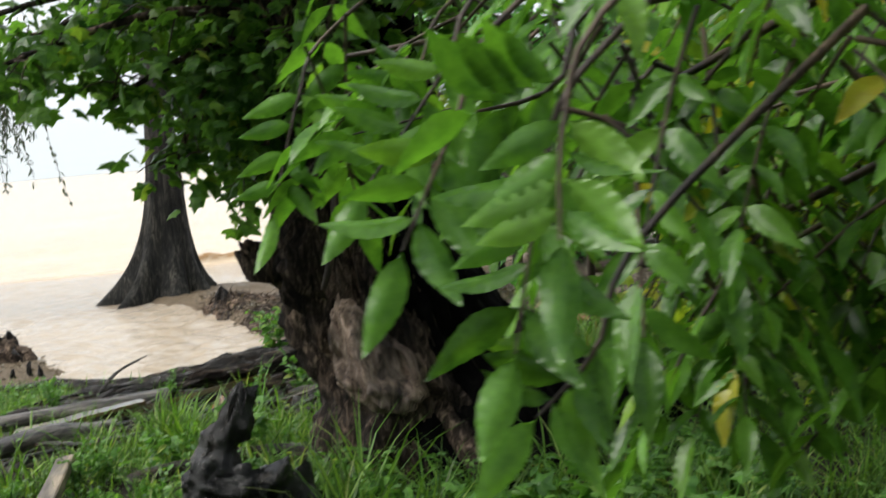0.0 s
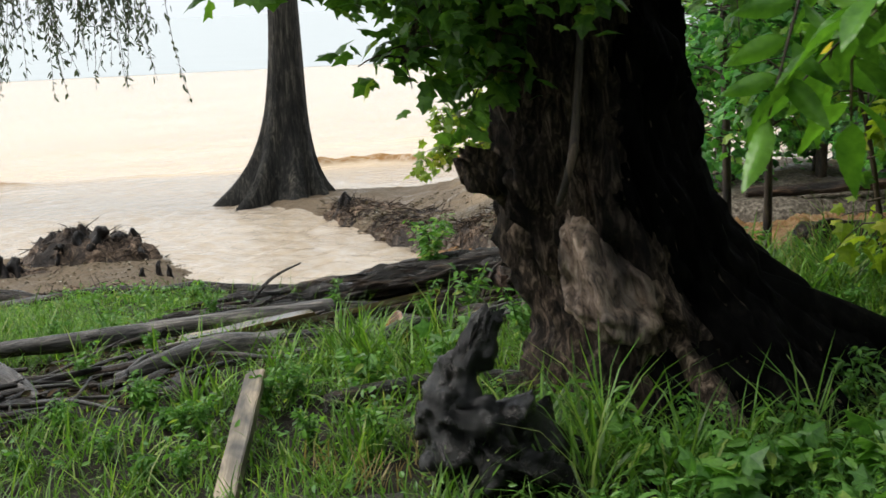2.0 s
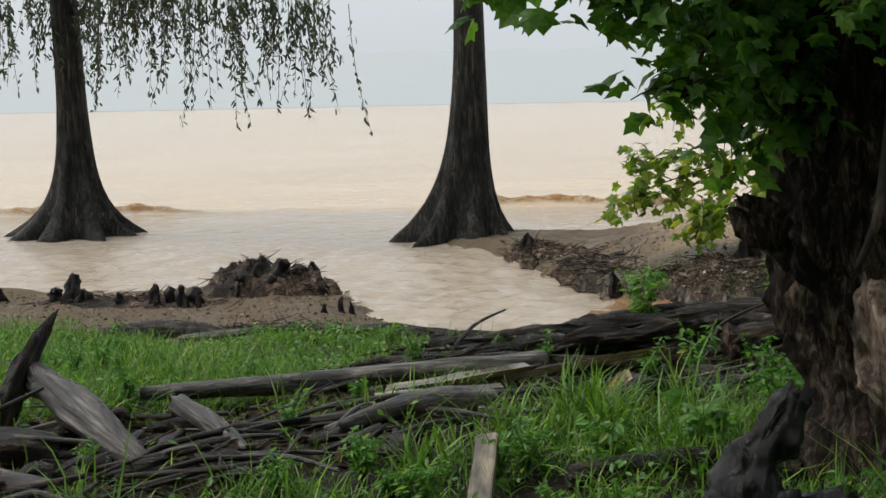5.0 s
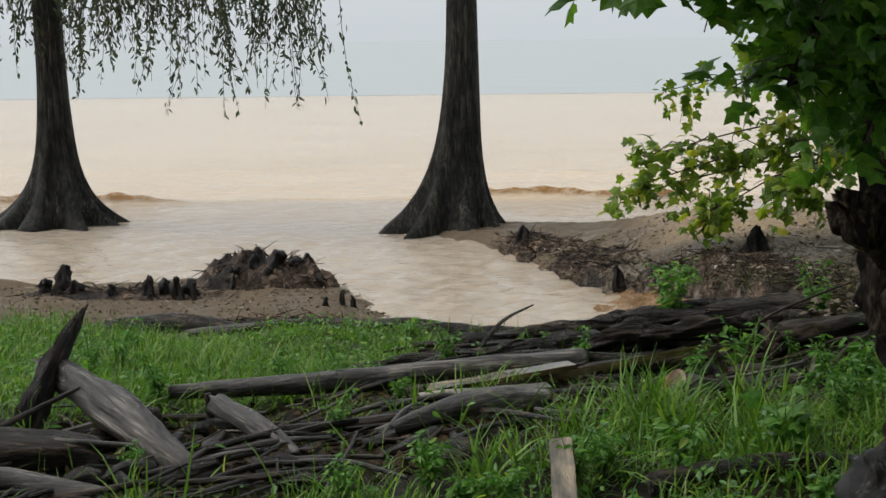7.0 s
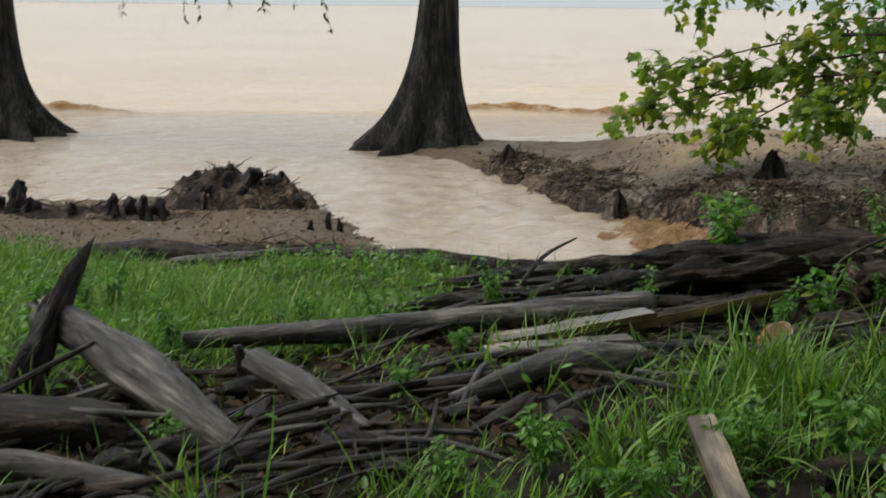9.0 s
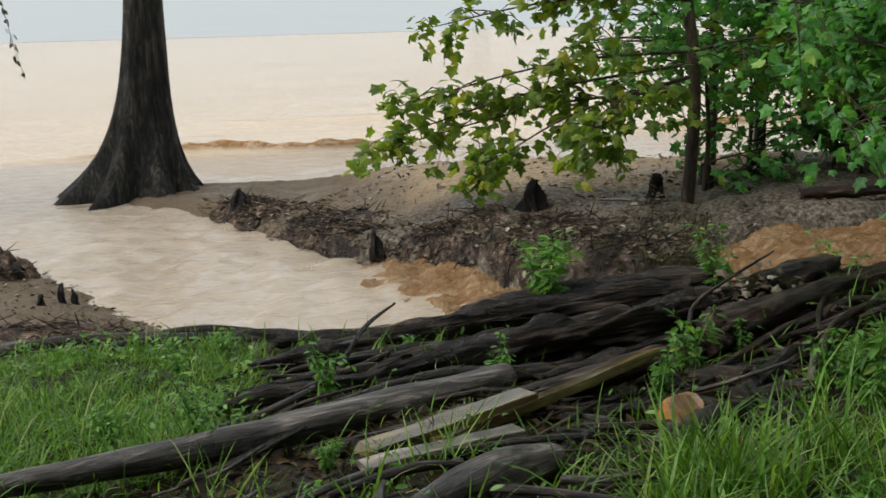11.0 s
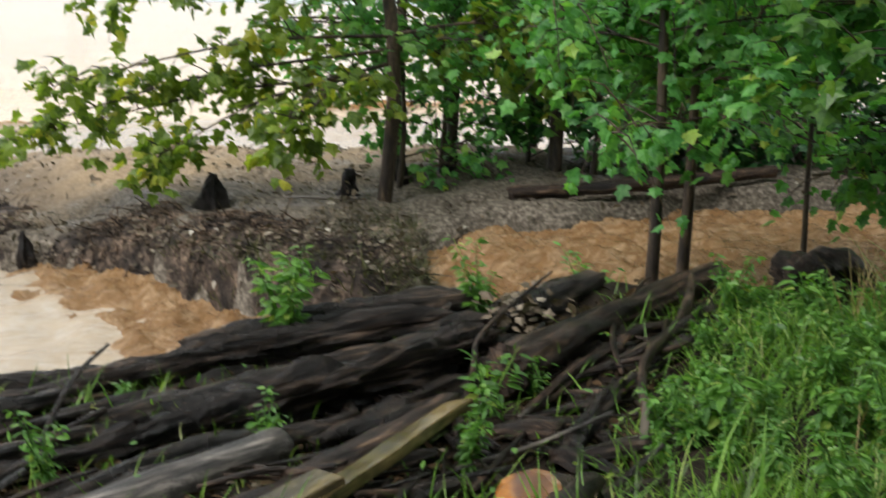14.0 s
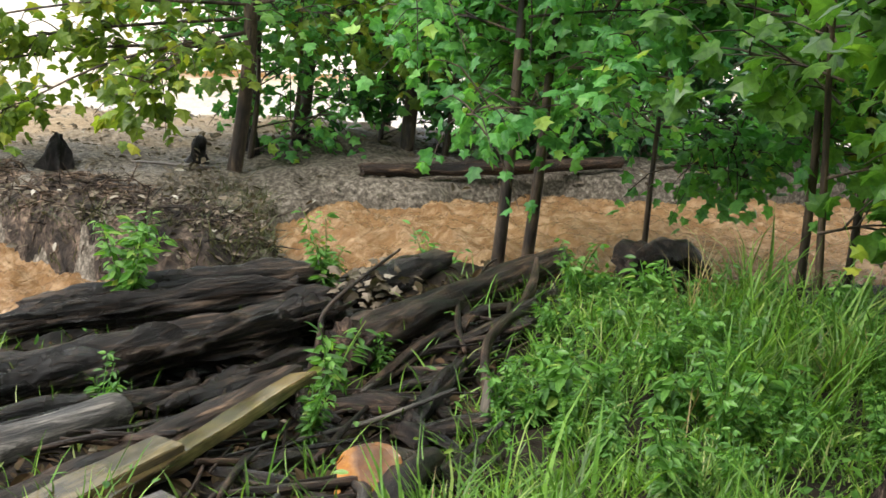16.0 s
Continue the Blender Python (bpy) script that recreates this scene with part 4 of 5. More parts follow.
log("broken_limb", "curved pale stick standing out of the pile", [gp(1.62, 1.95, 0.02), gp(1.68, 1.98, 0.16), gp(1.8, 2.1, 0.24), gp(2.3, 2.35, 0.28)], [0.01, 0.014, 0.01, 0.005], M_BROWNLOG, "branch", G, 0.15, 0.05, 8, 0.01, 19)
log("broken_limb", "dark forked stick leaning on a log", [gp(0.14, 2.35, 0.02), gp(0.3, 2.5, 0.2), gp(0.5, 2.68, 0.27)], [0.01, 0.012, 0.005], M_DARKLOG, "branch", G, 0.15, 0.05, 8, 0.01, 20)
log("broken_limb", "dark pointed shard of split wood standing up", [(-1.8, 0.12, -0.1), (-1.7, 0.32, 0.16), (-1.58, 0.55, 0.42)], [0.08, 0.085, 0.05, 0.006], M_DARKLOG, "driftwood", G, 0.35, 0.35, 24, 0.05, 21, oval=0.6)
log("broken_limb", "short black stub sticking up from the debris", [gp(-1.02, 0.5, 0.0), gp(-1.05, 0.52, 0.17)], [0.028, 0.02], M_DARKLOG, "driftwood", G, 0.2, 0.1, 8, 0.02, 22)

for k, (a, e, r, m) in enumerate([((-0.2, 2.72), (0.75, 3.02), 0.045, M_DARKLOG), ((0.0, 3.25), (1.0, 3.2), 0.05, M_DARKLOG), ((-0.15, 2.36), (0.8, 2.74), 0.035, M_BROWNLOG), ((0.0, 1.55), (1.15, 1.93), 0.04, M_DARKLOG),
                               ((0.9, 1.75), (1.75, 2.1), 0.05, M_DARKLOG), ((0.05, 3.5), (0.7, 3.42), 0.035, M_BROWNLOG), ((0.6, 2.3), (1.5, 2.42), 0.03, M_BROWNLOG), ((1.5, 2.6), (2.2, 2.62), 0.045, M_DARKLOG),
                               ((1.6, 1.6), (2.4, 1.95), 0.035, M_BROWNLOG), ((-0.35, 2.15), (0.4, 2.36), 0.03, M_DARKLOG), ((1.5, 1.2), (2.1, 1.62), 0.04, M_DARKLOG)]):
    log("split_log", "narrow dark split log wedged into the pile", [gp(*a, r * 0.8), gp((a[0] + e[0]) / 2, (a[1] + e[1]) / 2 + 0.04 * (k % 3 - 1), r * 1.3), gp(*e, r * 1.1)], [r * 0.6, r, r * 1.1, r * 0.8], m, "log", G, 0.35, 0.4, 18, 0.08, 300 + k)
for k, (a, e, r, m, lab) in enumerate([((-1.0, 4.0), (-0.1, 3.72), 0.03, M_GREYLOG, "thin driftwood pole at the grass edge"), ((-0.7, 3.75), (0.2, 3.45), 0.025, M_BROWNLOG, "thin driftwood pole at the grass edge"),
                                   ((-0.3, 3.5), (0.4, 3.2), 0.035, M_DARKLOG, "dark driftwood pole at the grass edge"), ((-3.6, 4.1), (-2.9, 4.05), 0.025, M_DARKLOG, "dark driftwood pole at the grass edge"), ((0.1, 3.7), (0.7, 3.35), 0.03, M_DARKLOG, "dark driftwood pole at the grass edge"), ((-1.6, 3.75), (-0.5, 3.55), 0.035, M_BROWNLOG, "thin driftwood pole at the grass edge"), ((-1.9, 4.0), (-1.2, 3.85), 0.04, M_GREYLOG, "thin driftwood pole at the grass edge"), ((-0.8, 3.45), (0.0, 3.4), 0.03, M_DARKLOG, "dark driftwood pole at the grass edge")]):
    log("driftwood_pole", lab, [gp(*a, r), gp((a[0] + e[0]) / 2, (a[1] + e[1]) / 2 + 0.03, r + 0.02), gp(*e, r)], [r * 0.7, r, r * 0.8], m, "driftwood", G, 0.2, 0.15, 10, 0.03, 60 + k)
log("broken_limb", "pale bare stick lying over a dark log", [(-1.85, -0.62, 0.06), (-1.5, -0.48, 0.1), (-1.15, -0.36, 0.05)], [0.012, 0.016, 0.01], M_PALE, "branch", G, 0.15, 0.05, 8, 0.01, 71)
log("broken_limb", "pale stick slanting up from the debris", [(-1.95, -0.45, 0.0), (-1.7, -0.25, 0.1), (-1.45, -0.05, 0.2)], [0.012, 0.014, 0.008], M_BROWNLOG, "branch", G, 0.15, 0.05, 8, 0.01, 72)
log("broken_limb", "crooked dark branch on the pile", [(2.35, 1.75, -0.02), (2.7, 1.95, 0.05), (3.05, 2.3, 0.1)], [0.02, 0.025, 0.012], M_BROWNLOG, "branch", G, 0.3, 0.1, 10, 0.01, 73)
log("broken_limb", "reddish broken branch in the pile", [(1.9, 1.25, -0.06), (2.2, 1.6, 0.02), (2.7, 1.9, 0.03)], [0.015, 0.022, 0.012], M_BROWNLOG, "branch", G, 0.3, 0.1, 10, 0.01, 74)

cut = thing("cut_stump", "cut log end with wet amber heartwood in the pile", "log", G)
cut.matrix_world = look(gp(1.05, 0.77, 0.06), (-2.0, -0.1, 1.0)) @ pose(0, 0, 0, 0, -90, 0)
child("stem", solid("stem", tube([(-0.002, 0, 0), (0.1, 0.0, 0), (0.26, 0.02, 0.03)], [0.112, 0.114, 0.09], 8, 18, 0.22, 0.06, seed=3, cap=False), M_DARKLOG), cut)
child("cut_face", solid("cut_face", tube([(-0.006, 0, 0), (0.006, 0, 0)], [0.106, 0.11], 2, 18, 0.3, seed=3), M_AMBER, False), cut, "wet amber cut wood")


def plank(name, label, a, b_, width, thick, mat, group="loose boards", tilt=0.0, taper=1.0, chew=0.0, seed=0):
    """A sawn board from a to b, with slightly worn edges and a chewed end."""
    a, b_ = Vector(a), Vector(b_)
    ax = (b_ - a).normalized()
    m = Matrix.Translation((a + b_) / 2) @ Euler((tilt, -math.asin(ax.z), math.atan2(ax.y, ax.x))).to_matrix().to_4x4()
    ln = (b_ - a).length
    bm = bmesh.new()
    bmesh.ops.create_cube(bm, size=1)
    for q in bm.verts:
        u = q.co.x + 0.5
        q.co = Vector((q.co.x * ln, q.co.y * width * (1 + (taper - 1) * u), q.co.z * thick))
    bmesh.ops.subdivide_edges(bm, edges=[e for e in bm.edges if abs((e.verts[0].co - e.verts[1].co).x) > ln * 0.5], cuts=14, use_grid_fill=True)
    bmesh.ops.bevel(bm, geom=[e for e in bm.edges if abs((e.verts[0].co - e.verts[1].co).normalized().x) > 0.9], offset=thick * 0.1, segments=2, affect="EDGES")
    for q in bm.verts:
        w = noise.noise(Vector((q.co.x * 5 + seed, q.co.y * 9, q.co.z * 9)))
        q.co.z += 0.006 * w
        q.co.y += 0.004 * noise.noise(Vector((q.co.x * 6, seed, q.co.z * 20)))
        if chew and abs(q.co.x) > ln * 0.44:
            q.co.x += chew * noise.noise(Vector((q.co.y * 40 + seed, q.co.z * 40, 1)))
    root = thing(name, label, "board", group)
    root.matrix_world = m
    ob = part("plank", bm, mat, root)
    smooth(ob.data, False)
    return root


plank("board", "long wet greenish board lying across the logs", (0.2, 0.84, -0.05), (1.33, 1.54, -0.02), 0.105, 0.035, M_BOARD, seed=1, tilt=-0.3)
plank("board", "wet greenish board with a chewed end", (-0.05, 0.84, -0.05), (0.62, 1.13, -0.01), 0.11, 0.032, M_BOARD, seed=2, chew=0.05, tilt=0.0)
plank("board", "weathered grey board beneath the others", gp(-0.1, 0.66, 0.03), gp(0.5, 0.86, 0.04), 0.09, 0.03, M_PALE, seed=3, chew=0.03)
plank("timber_post", "sawn timber leaning out of the grass", gp(0.46, -0.64, 0.15), gp(0.43, -1.8, 0.02), 0.082, 0.045, M_POST, seed=4, tilt=0.15)
plank("board", "flat brown board lying in the grass", gp(0.62, -1.95, 0.03), gp(1.35, -2.1, 0.03), 0.12, 0.025, M_BROWNLOG, seed=5, chew=0.05)
log("wood_slab", "weathered grey slab of trunk tilted over the debris", [(-1.77, 0.5, 0.16), (-1.36, 0.08, 0.08), (-0.93, -0.37, -0.07)], [0.06, 0.085, 0.095, 0.09, 0.055], M_GREYLOG, "driftwood", "driftwood slabs", 0.16, 0.2, 30, 0.12, 31, oval=0.8)
log("wood_slab", "small split grey slab among sticks", [(-0.98, 0.32, 0.03), (-0.74, 0.02, 0.01), (-0.48, -0.34, -0.05)], [0.045, 0.055, 0.05, 0.02], M_GREYLOG, "driftwood", "driftwood slabs", 0.25, 0.16, 16, 0.08, 32, oval=0.8)
plank("wood_slab", "short pale stake in the debris", gp(-1.42, 0.0, 0.12), gp(-1.62, -0.3, 0.06), 0.03, 0.02, M_PALE, "driftwood slabs", seed=8, chew=0.02)
plank("wood_slab", "short upright brown splinter in the pile", gp(1.78, 1.12, 0.0), gp(1.82, 1.15, 0.16), 0.03, 0.02, M_POST, "driftwood slabs", seed=9, chew=0.02)

snag = thing("root_snag", "twisted dark driftwood root with a pointed horn", "driftwood", "", gp(1.36, -1.93, 0))
child("horn", solid("horn", tube([(-0.15, 0, 0.1), (-0.15, -0.01, 0.3), (-0.1, 0, 0.45), (-0.02, -0.02, 0.61)], [0.12, 0.105, 0.085, 0.07, 0.04], 44, 30, 0.3, 0.35, seed=6, ragged=0.06), M_SNAG), snag)
child("body", solid("body", tube([(-0.24, -0.05, 0.34), (-0.13, -0.06, 0.24), (0.02, -0.03, 0.12), (0.24, 0.06, -0.06)], [0.06, 0.13, 0.18, 0.19, 0.15], 48, 40, 0.4, 0.45, seed=9, ragged=0.06), M_SNAG), snag)
child("arm", solid("arm", tube([(0.0, 0.06, 0.1), (0.15, 0.12, 0.12), (0.3, 0.2, 0.04), (0.5, 0.28, -0.06)], [0.06, 0.06, 0.05, 0.03], 30, 20, 0.5, 0.5, seed=12), M_SNAG), snag)
child("prong", solid("prong", tube([(-0.02, -0.1, 0.12), (0.02, -0.17, 0.2), (0.0, -0.2, 0.3)], [0.03, 0.02, 0.006], 12, 10, 0.5, 0.2, seed=15), M_SNAG), snag)

# ---- loose sticks in the pile ----
PILE = [(-2.6, -0.9), (-1.5, 0.75), (-0.4, 1.3), (-0.25, 2.2), (-0.1, 3.2), (0.2, 3.65), (0.8, 3.45), (2.2, 3.1), (3.5, 2.75), (3.45, 2.25), (2.63, 1.8), (2.2, 1.45), (1.7, 1.0), (1.35, 0.55), (0.75, 0.25), (0.5, -0.1), (0.0, -0.45), (-0.5, -0.9), (-1.0, -1.5), (-2.4, -1.5)]


def inside(poly, x, y):
    x, y = np.asarray(x, float), np.asarray(y, float)
    res = np.zeros(x.shape, bool)
    for (x0, y0), (x1, y1) in zip(poly, poly[1:] + poly[:1]):
        res ^= ((y0 > y) != (y1 > y)) & (x < (x1 - x0) * (y - y0) / (y1 - y0 + 1e-12) + x0)
    return res


rr = random.Random(77)
STICK_LABELS = ["thin wet stick lying in the debris", "crooked brown twig among the logs", "bare grey stick on the pile"]
count = 0
while count < 230:
    x, y = (rr.uniform(-2.4, 3.3), rr.uniform(-1.2, 3.1)) if count < 90 else (rr.uniform(0.6, 3.0), rr.uniform(0.5, 2.4)) if count < 180 else (rr.uniform(-1.8, 0.3), rr.uniform(-1.4, 0.4))
    if not inside(PILE, x, y):
        continue
    a = 0.32 + rr.gauss(0, 0.45 if count < 130 else 0.9)
    ln = rr.uniform(0.15, 0.75)
    r = rr.choice([0.005, 0.007, 0.01, 0.014, 0.018] if count < 130 else [0.003, 0.005, 0.007, 0.01, 0.014])
    d = Vector((math.cos(a), math.sin(a), 0)) * ln / 2
    p0, p1 = Vector((x, y, 0)) - d, Vector((x, y, 0)) + d
    up0, up1 = r + rr.uniform(0, 0.05), r + rr.uniform(0, 0.09)
    mid = gp(x + rr.gauss(0, 0.02), y + rr.gauss(0, 0.03), r + rr.uniform(0.01, 0.06))
    mat, lab = rr.choice([(M_BROWNLOG, STICK_LABELS[1]), (M_DARKLOG, STICK_LABELS[0]), (M_GREYLOG, STICK_LABELS[2]), (M_BROWNLOG, STICK_LABELS[1])])
    log("stick", lab, [gp(p0.x, p0.y, up0), mid, gp(p1.x, p1.y, up1)], [r * 0.7, r, r * 0.6], mat, "stick", "loose sticks in the pile", 0.2, 0, 6, 0.01, count)
    count += 1

rr = random.Random(140)
count = 0
while count < 130:
    x, y = (rr.uniform(0.7, 3.1), rr.uniform(0.4, 2.3)) if count < 70 else (rr.uniform(-2.2, 0.3), rr.uniform(-1.4, 0.5))
    if not inside(PILE, x, y):
        continue
    a, ln, r = 0.6 + rr.gauss(0, 0.9), rr.uniform(0.1, 0.34), rr.uniform(0.018, 0.042)
    dx, dy = math.cos(a) * ln / 2, math.sin(a) * ln / 2
    log("wood_chunk", "short dark broken chunk of rotten wood", [gp(x - dx, y - dy, r * rr.uniform(0.3, 1.4)), gp(x, y, r * rr.uniform(0.7, 1.6)), gp(x + dx, y + dy, r * rr.uniform(0.3, 1.8))],
        [r * 0.6, r, r * 0.75], rr.choice([M_DARKLOG, M_DARKLOG, M_BROWNLOG]), "driftwood", "broken wood in the pile", 0.45, 0.3, 9, 0.03, 900 + count)
    count += 1

# ---- cypress knees and root mats ----


def knee(x, y, h, r, seed, label="dark pointed cypress knee standing on wet sand", sink=0.12):
    """A knobbly woody cone, wider at its foot."""
    root = thing("cypress_knee", label, "cypress knee", "cypress knees", (x, y, gz(x, y)))
    q = random.Random(seed)
    lean = (q.uniform(-0.04, 0.04), q.uniform(-0.03, 0.03))
    child("cone", solid("cone", tube([(0, 0, -sink), (lean[0] * 0.4, 0, h * 0.45), (lean[0], lean[1], h)], [r * 1.6, r * 1.1, r * 0.8, r * 0.62, r * 0.3], 20, 20, 0.6, 0.5, seed=seed * 3, ragged=0.03), M_KNEE), root)
    return root


KNEES = [(-1.83, 7.78, 0.34, 0.15), (-2.02, 7.8, 0.3, 0.1), (-1.66, 7.9, 0.26, 0.12), (-1.6, 8.62, 0.3, 0.07), (-2.2, 7.7, 0.2, 0.08), (-1.45, 7.8, 0.15, 0.1),
         (-3.82, 7.35, 0.28, 0.09), (-4.0, 7.4, 0.14, 0.08), (-3.68, 7.3, 0.14, 0.08), (-3.3, 7.2, 0.13, 0.05), (-2.95, 7.2, 0.2, 0.06), (-2.8, 7.25, 0.17, 0.07), (-2.68, 7.15, 0.2, 0.06),
         (-2.55, 7.25, 0.18, 0.09), (-4.6, 7.5, 0.12, 0.08), (-5.0, 7.4, 0.16, 0.1), (-5.5, 7.7, 0.2, 0.1), (-1.05, 6.6, 0.14, 0.035), (-0.95, 6.65, 0.12, 0.03), (-1.2, 6.5, 0.06, 0.03),
         (0.66, 10.05, 0.24, 0.09), (1.53, 7.6, 0.28, 0.06), (1.45, 7.45, 0.12, 0.08), (2.7, 6.98, 0.24, 0.11), (3.62, 6.6, 0.22, 0.1), (4.15, 6.75, 0.2, 0.12), (4.5, 6.6, 0.18, 0.08), (-0.5, 5.2, 0.06, 0.03), (0.05, 4.9, 0.05, 0.03)]
for i, (x, y, h, r) in enumerate(KNEES):
    big = 1.15 if x < -1.3 else 1.0
    knee(x, y, h * (0.5 + 0.5 * big), r * big, i)


def root_mat(label, cx, cy, rx, ry, h, seed, strands):
    """A low mound of soil bound by tangled roots."""
    z = gz(cx, cy)
    root = thing("root_mound", label, "root mound", "root mounds", (cx, cy, z))

    def rise(x, y):
        d2 = (x / rx) ** 2 + (y / ry) ** 2
        lumps = 0.6 * noise.noise(Vector((x * 5, y * 5, seed))) + 0.5 * noise.noise(Vector((x * 13, y * 13, seed)))
        return gz(cx + x, cy + y) - z + h * max(0, 1 - d2) ** 0.7 * (1 + lumps) + 0.02 * lumps - 0.05 * max(0, d2 - 0.75)

    v, f = [], []
    na, nr = 56, 22
    for i in range(nr):
        for j in range(na):
            a = 2 * math.pi * j / na
            k = 1.08 * (i + 0.4) / nr * (1 + 0.18 * noise.noise(Vector((math.cos(a) * 2, math.sin(a) * 2, seed))))
            x, y = math.cos(a) * rx * k, math.sin(a) * ry * k
            v.append((x, y, rise(x, y)))
    for i in range(nr - 1):
        for j in range(na):
            k = (j + 1) % na
            f.append((i * na + j, i * na + k, (i + 1) * na + k, (i + 1) * na + j))
    f.append(tuple(range(na)))
    child("mound", solid("mound", (v, f), M_ROOT), root)
    q = random.Random(seed)
    items = []
    for k in range(strands):
        a, b_ = q.uniform(0, 6.28), q.uniform(0.1, 1.1)
        x, y = math.cos(a) * rx * b_, math.sin(a) * ry * b_
        p = Vector((x, y, rise(x, y) + 0.005))
        d = Vector((q.gauss(0, 1), q.gauss(0, 1), q.gauss(0.1, 0.3))).normalized() * q.uniform(0.05, 0.22)
        items.append(tube([p - d * 0.5, p + Vector((0, 0, q.uniform(0.0, 0.03))), p + d], [0.003, 0.006, 0.002], 5, 4, 0, cap=False, seed=k))
    child("root_tangle", solid("root_tangle", join_data(items), M_ROOT), root, "tangle of thin exposed roots", "stuff")


root_mat("dark mound of roots and knees on the sand bar", -1.95, 7.95, 0.75, 0.35, 0.28, 1, 170)
root_mat("flat brown mat of roots on the sand bar", -3.2, 7.35, 1.0, 0.25, 0.06, 2, 90)
root_mat("brown root mat at the foot of the cypress", 0.75, 10.0, 0.7, 0.5, 0.08, 3, 280)
root_mat("brown root mat along the creek mouth", 1.3, 8.5, 0.55, 0.8, 0.06, 4, 290)
root_mat("tangled roots on the cut creek bank", 1.95, 7.1, 0.6, 0.65, 0.06, 5, 290)
root_mat("leafy root tangle above the rapids", 2.45, 6.0, 0.5, 0.6, 0.06, 6, 260)
root_mat("grassy overhanging creek bank with roots", 2.75, 4.95, 0.5, 0.6, 0.08, 7, 290)
root_mat("low twiggy wrack washed onto the sand", -1.3, 5.6, 0.8, 0.25, 0.03, 8, 110)

# ---- grass, weeds and litter ----


def tufts(n_tufts, box, seed, keep, height, per, width, spread=0.05):
    rs = np.random.RandomState(seed)
    x = rs.uniform(box[0], box[1], n_tufts)
    y = rs.uniform(box[2], box[3], n_tufts)
    k = keep(x, y, rs)
    x, y = x[k], y[k]
    tall = np.clip(1 + 0.35 * np.sin(1.7 * x + 2.1 * y) + 0.35 * np.sin(6.1 * x - 3.3 * y) * np.sin(5.2 * y + 2 * x) + rs.normal(size=len(x)) * 0.3, 0.35, 2.1)
    x, y, tall = np.repeat(x, per), np.repeat(y, per), np.repeat(tall, per)
    m = len(x)
    lean = rs.normal(size=(m, 2)) * 0.55
    x, y = x + rs.normal(size=m) * spread + lean[:, 0] * 0.02, y + rs.normal(size=m) * spread + lean[:, 1] * 0.02
    pos = np.stack([x, y, ground_z(x, y) - 0.01], 1)
    tip = np.concatenate([lean, np.ones((m, 1))], 1)
    up = np.concatenate([-lean + rs.normal(size=(m, 2)) * 0.4, np.full((m, 1), 0.15)], 1)
    ln = height * tall * rs.uniform(0.5, 1.2, m)
    w = width * rs.uniform(0.6, 1.4, m)
    rot = frames(tip, up)
    return scatter(BLADE, pos, rot, np.stack([w, ln, -ln * rs.uniform(0.2, 1.5, m)], 1))


def edge_y(x):
    return np.interp(x, BANK_X, BANK_Y)


def lawn(x, y, rs):
    bare = np.sin(6.3 * x + 2.9 * y) * np.sin(5.7 * y - 3.8 * x) + 0.6 * np.sin(13 * x + 1.7) * np.sin(11 * y) + rs.normal(size=len(x)) * 0.2 < -0.5
    return ~(bare & (y < 1.0)) & (y < edge_y(x) - 0.12 - 0.6 * np.clip((x + 2.2) / 1.2, 0, 1)) & ~(inside(PILE, x, y) & (rs.rand(len(x)) > 0.1)) & (np.hypot(x - 2.15, y + 0.8) > 0.65)


v1, f1 = tufts(7200, (-4.8, 1.2, 0.4, 4.3), 1, lawn, 0.12, 9, 0.0065)
v2, f2 = tufts(5200, (-2.5, 4.8, -3.6, 0.9), 2, lawn, 0.16, 9, 0.0075)
v3, f3 = tufts(3300, (1.4, 6.5, -0.4, 2.9), 3, lawn, 0.13, 9, 0.0075)
far_keep = lambda x, y, rs: (y > np.interp(x, FAR_X, FAR_Y) - 0.05) & (y < np.interp(x, FAR_X, FAR_Y) + 0.9) & (rs.rand(len(x)) < 0.6)
v4, f4 = tufts(1300, (2.1, 3.6, 4.0, 6.4), 4, far_keep, 0.13, 9, 0.006)
v5, f5 = tufts(3800, (-9, 9, -10, -3.4), 5, lawn, 0.16, 6, 0.014)
v6, f6 = tufts(1800, (-10, -4.6, -3.6, 4.2), 6, lawn, 0.15, 6, 0.012)
v7, f7 = tufts(900, (-4.7, -2.4, -3.6, 0.6), 7, lawn, 0.15, 7, 0.01)
v8, f8 = tufts(1100, (4.7, 10, -3.6, 1.0), 8, lawn, 0.15, 6, 0.012)
vs, fs, o = [], [], 0
for a, c in ((v1, f1), (v2, f2), (v3, f3), (v5, f5), (v6, f6), (v7, f7), (v8, f8)):
    vs.append(a)
    fs.append(c + o)
    o += len(a)
tagged(new("grass", mesh_np("grass", np.concatenate(vs), np.concatenate(fs), M_GRASS)), "wet bright green uneven grass on the bank", "grass", kind="stuff")

tagged(new("matted_grass", mesh_np("matted_grass", v4, f4, M_MATTED)), "flattened olive-brown grass matted over the creek bank", "grass", kind="stuff")

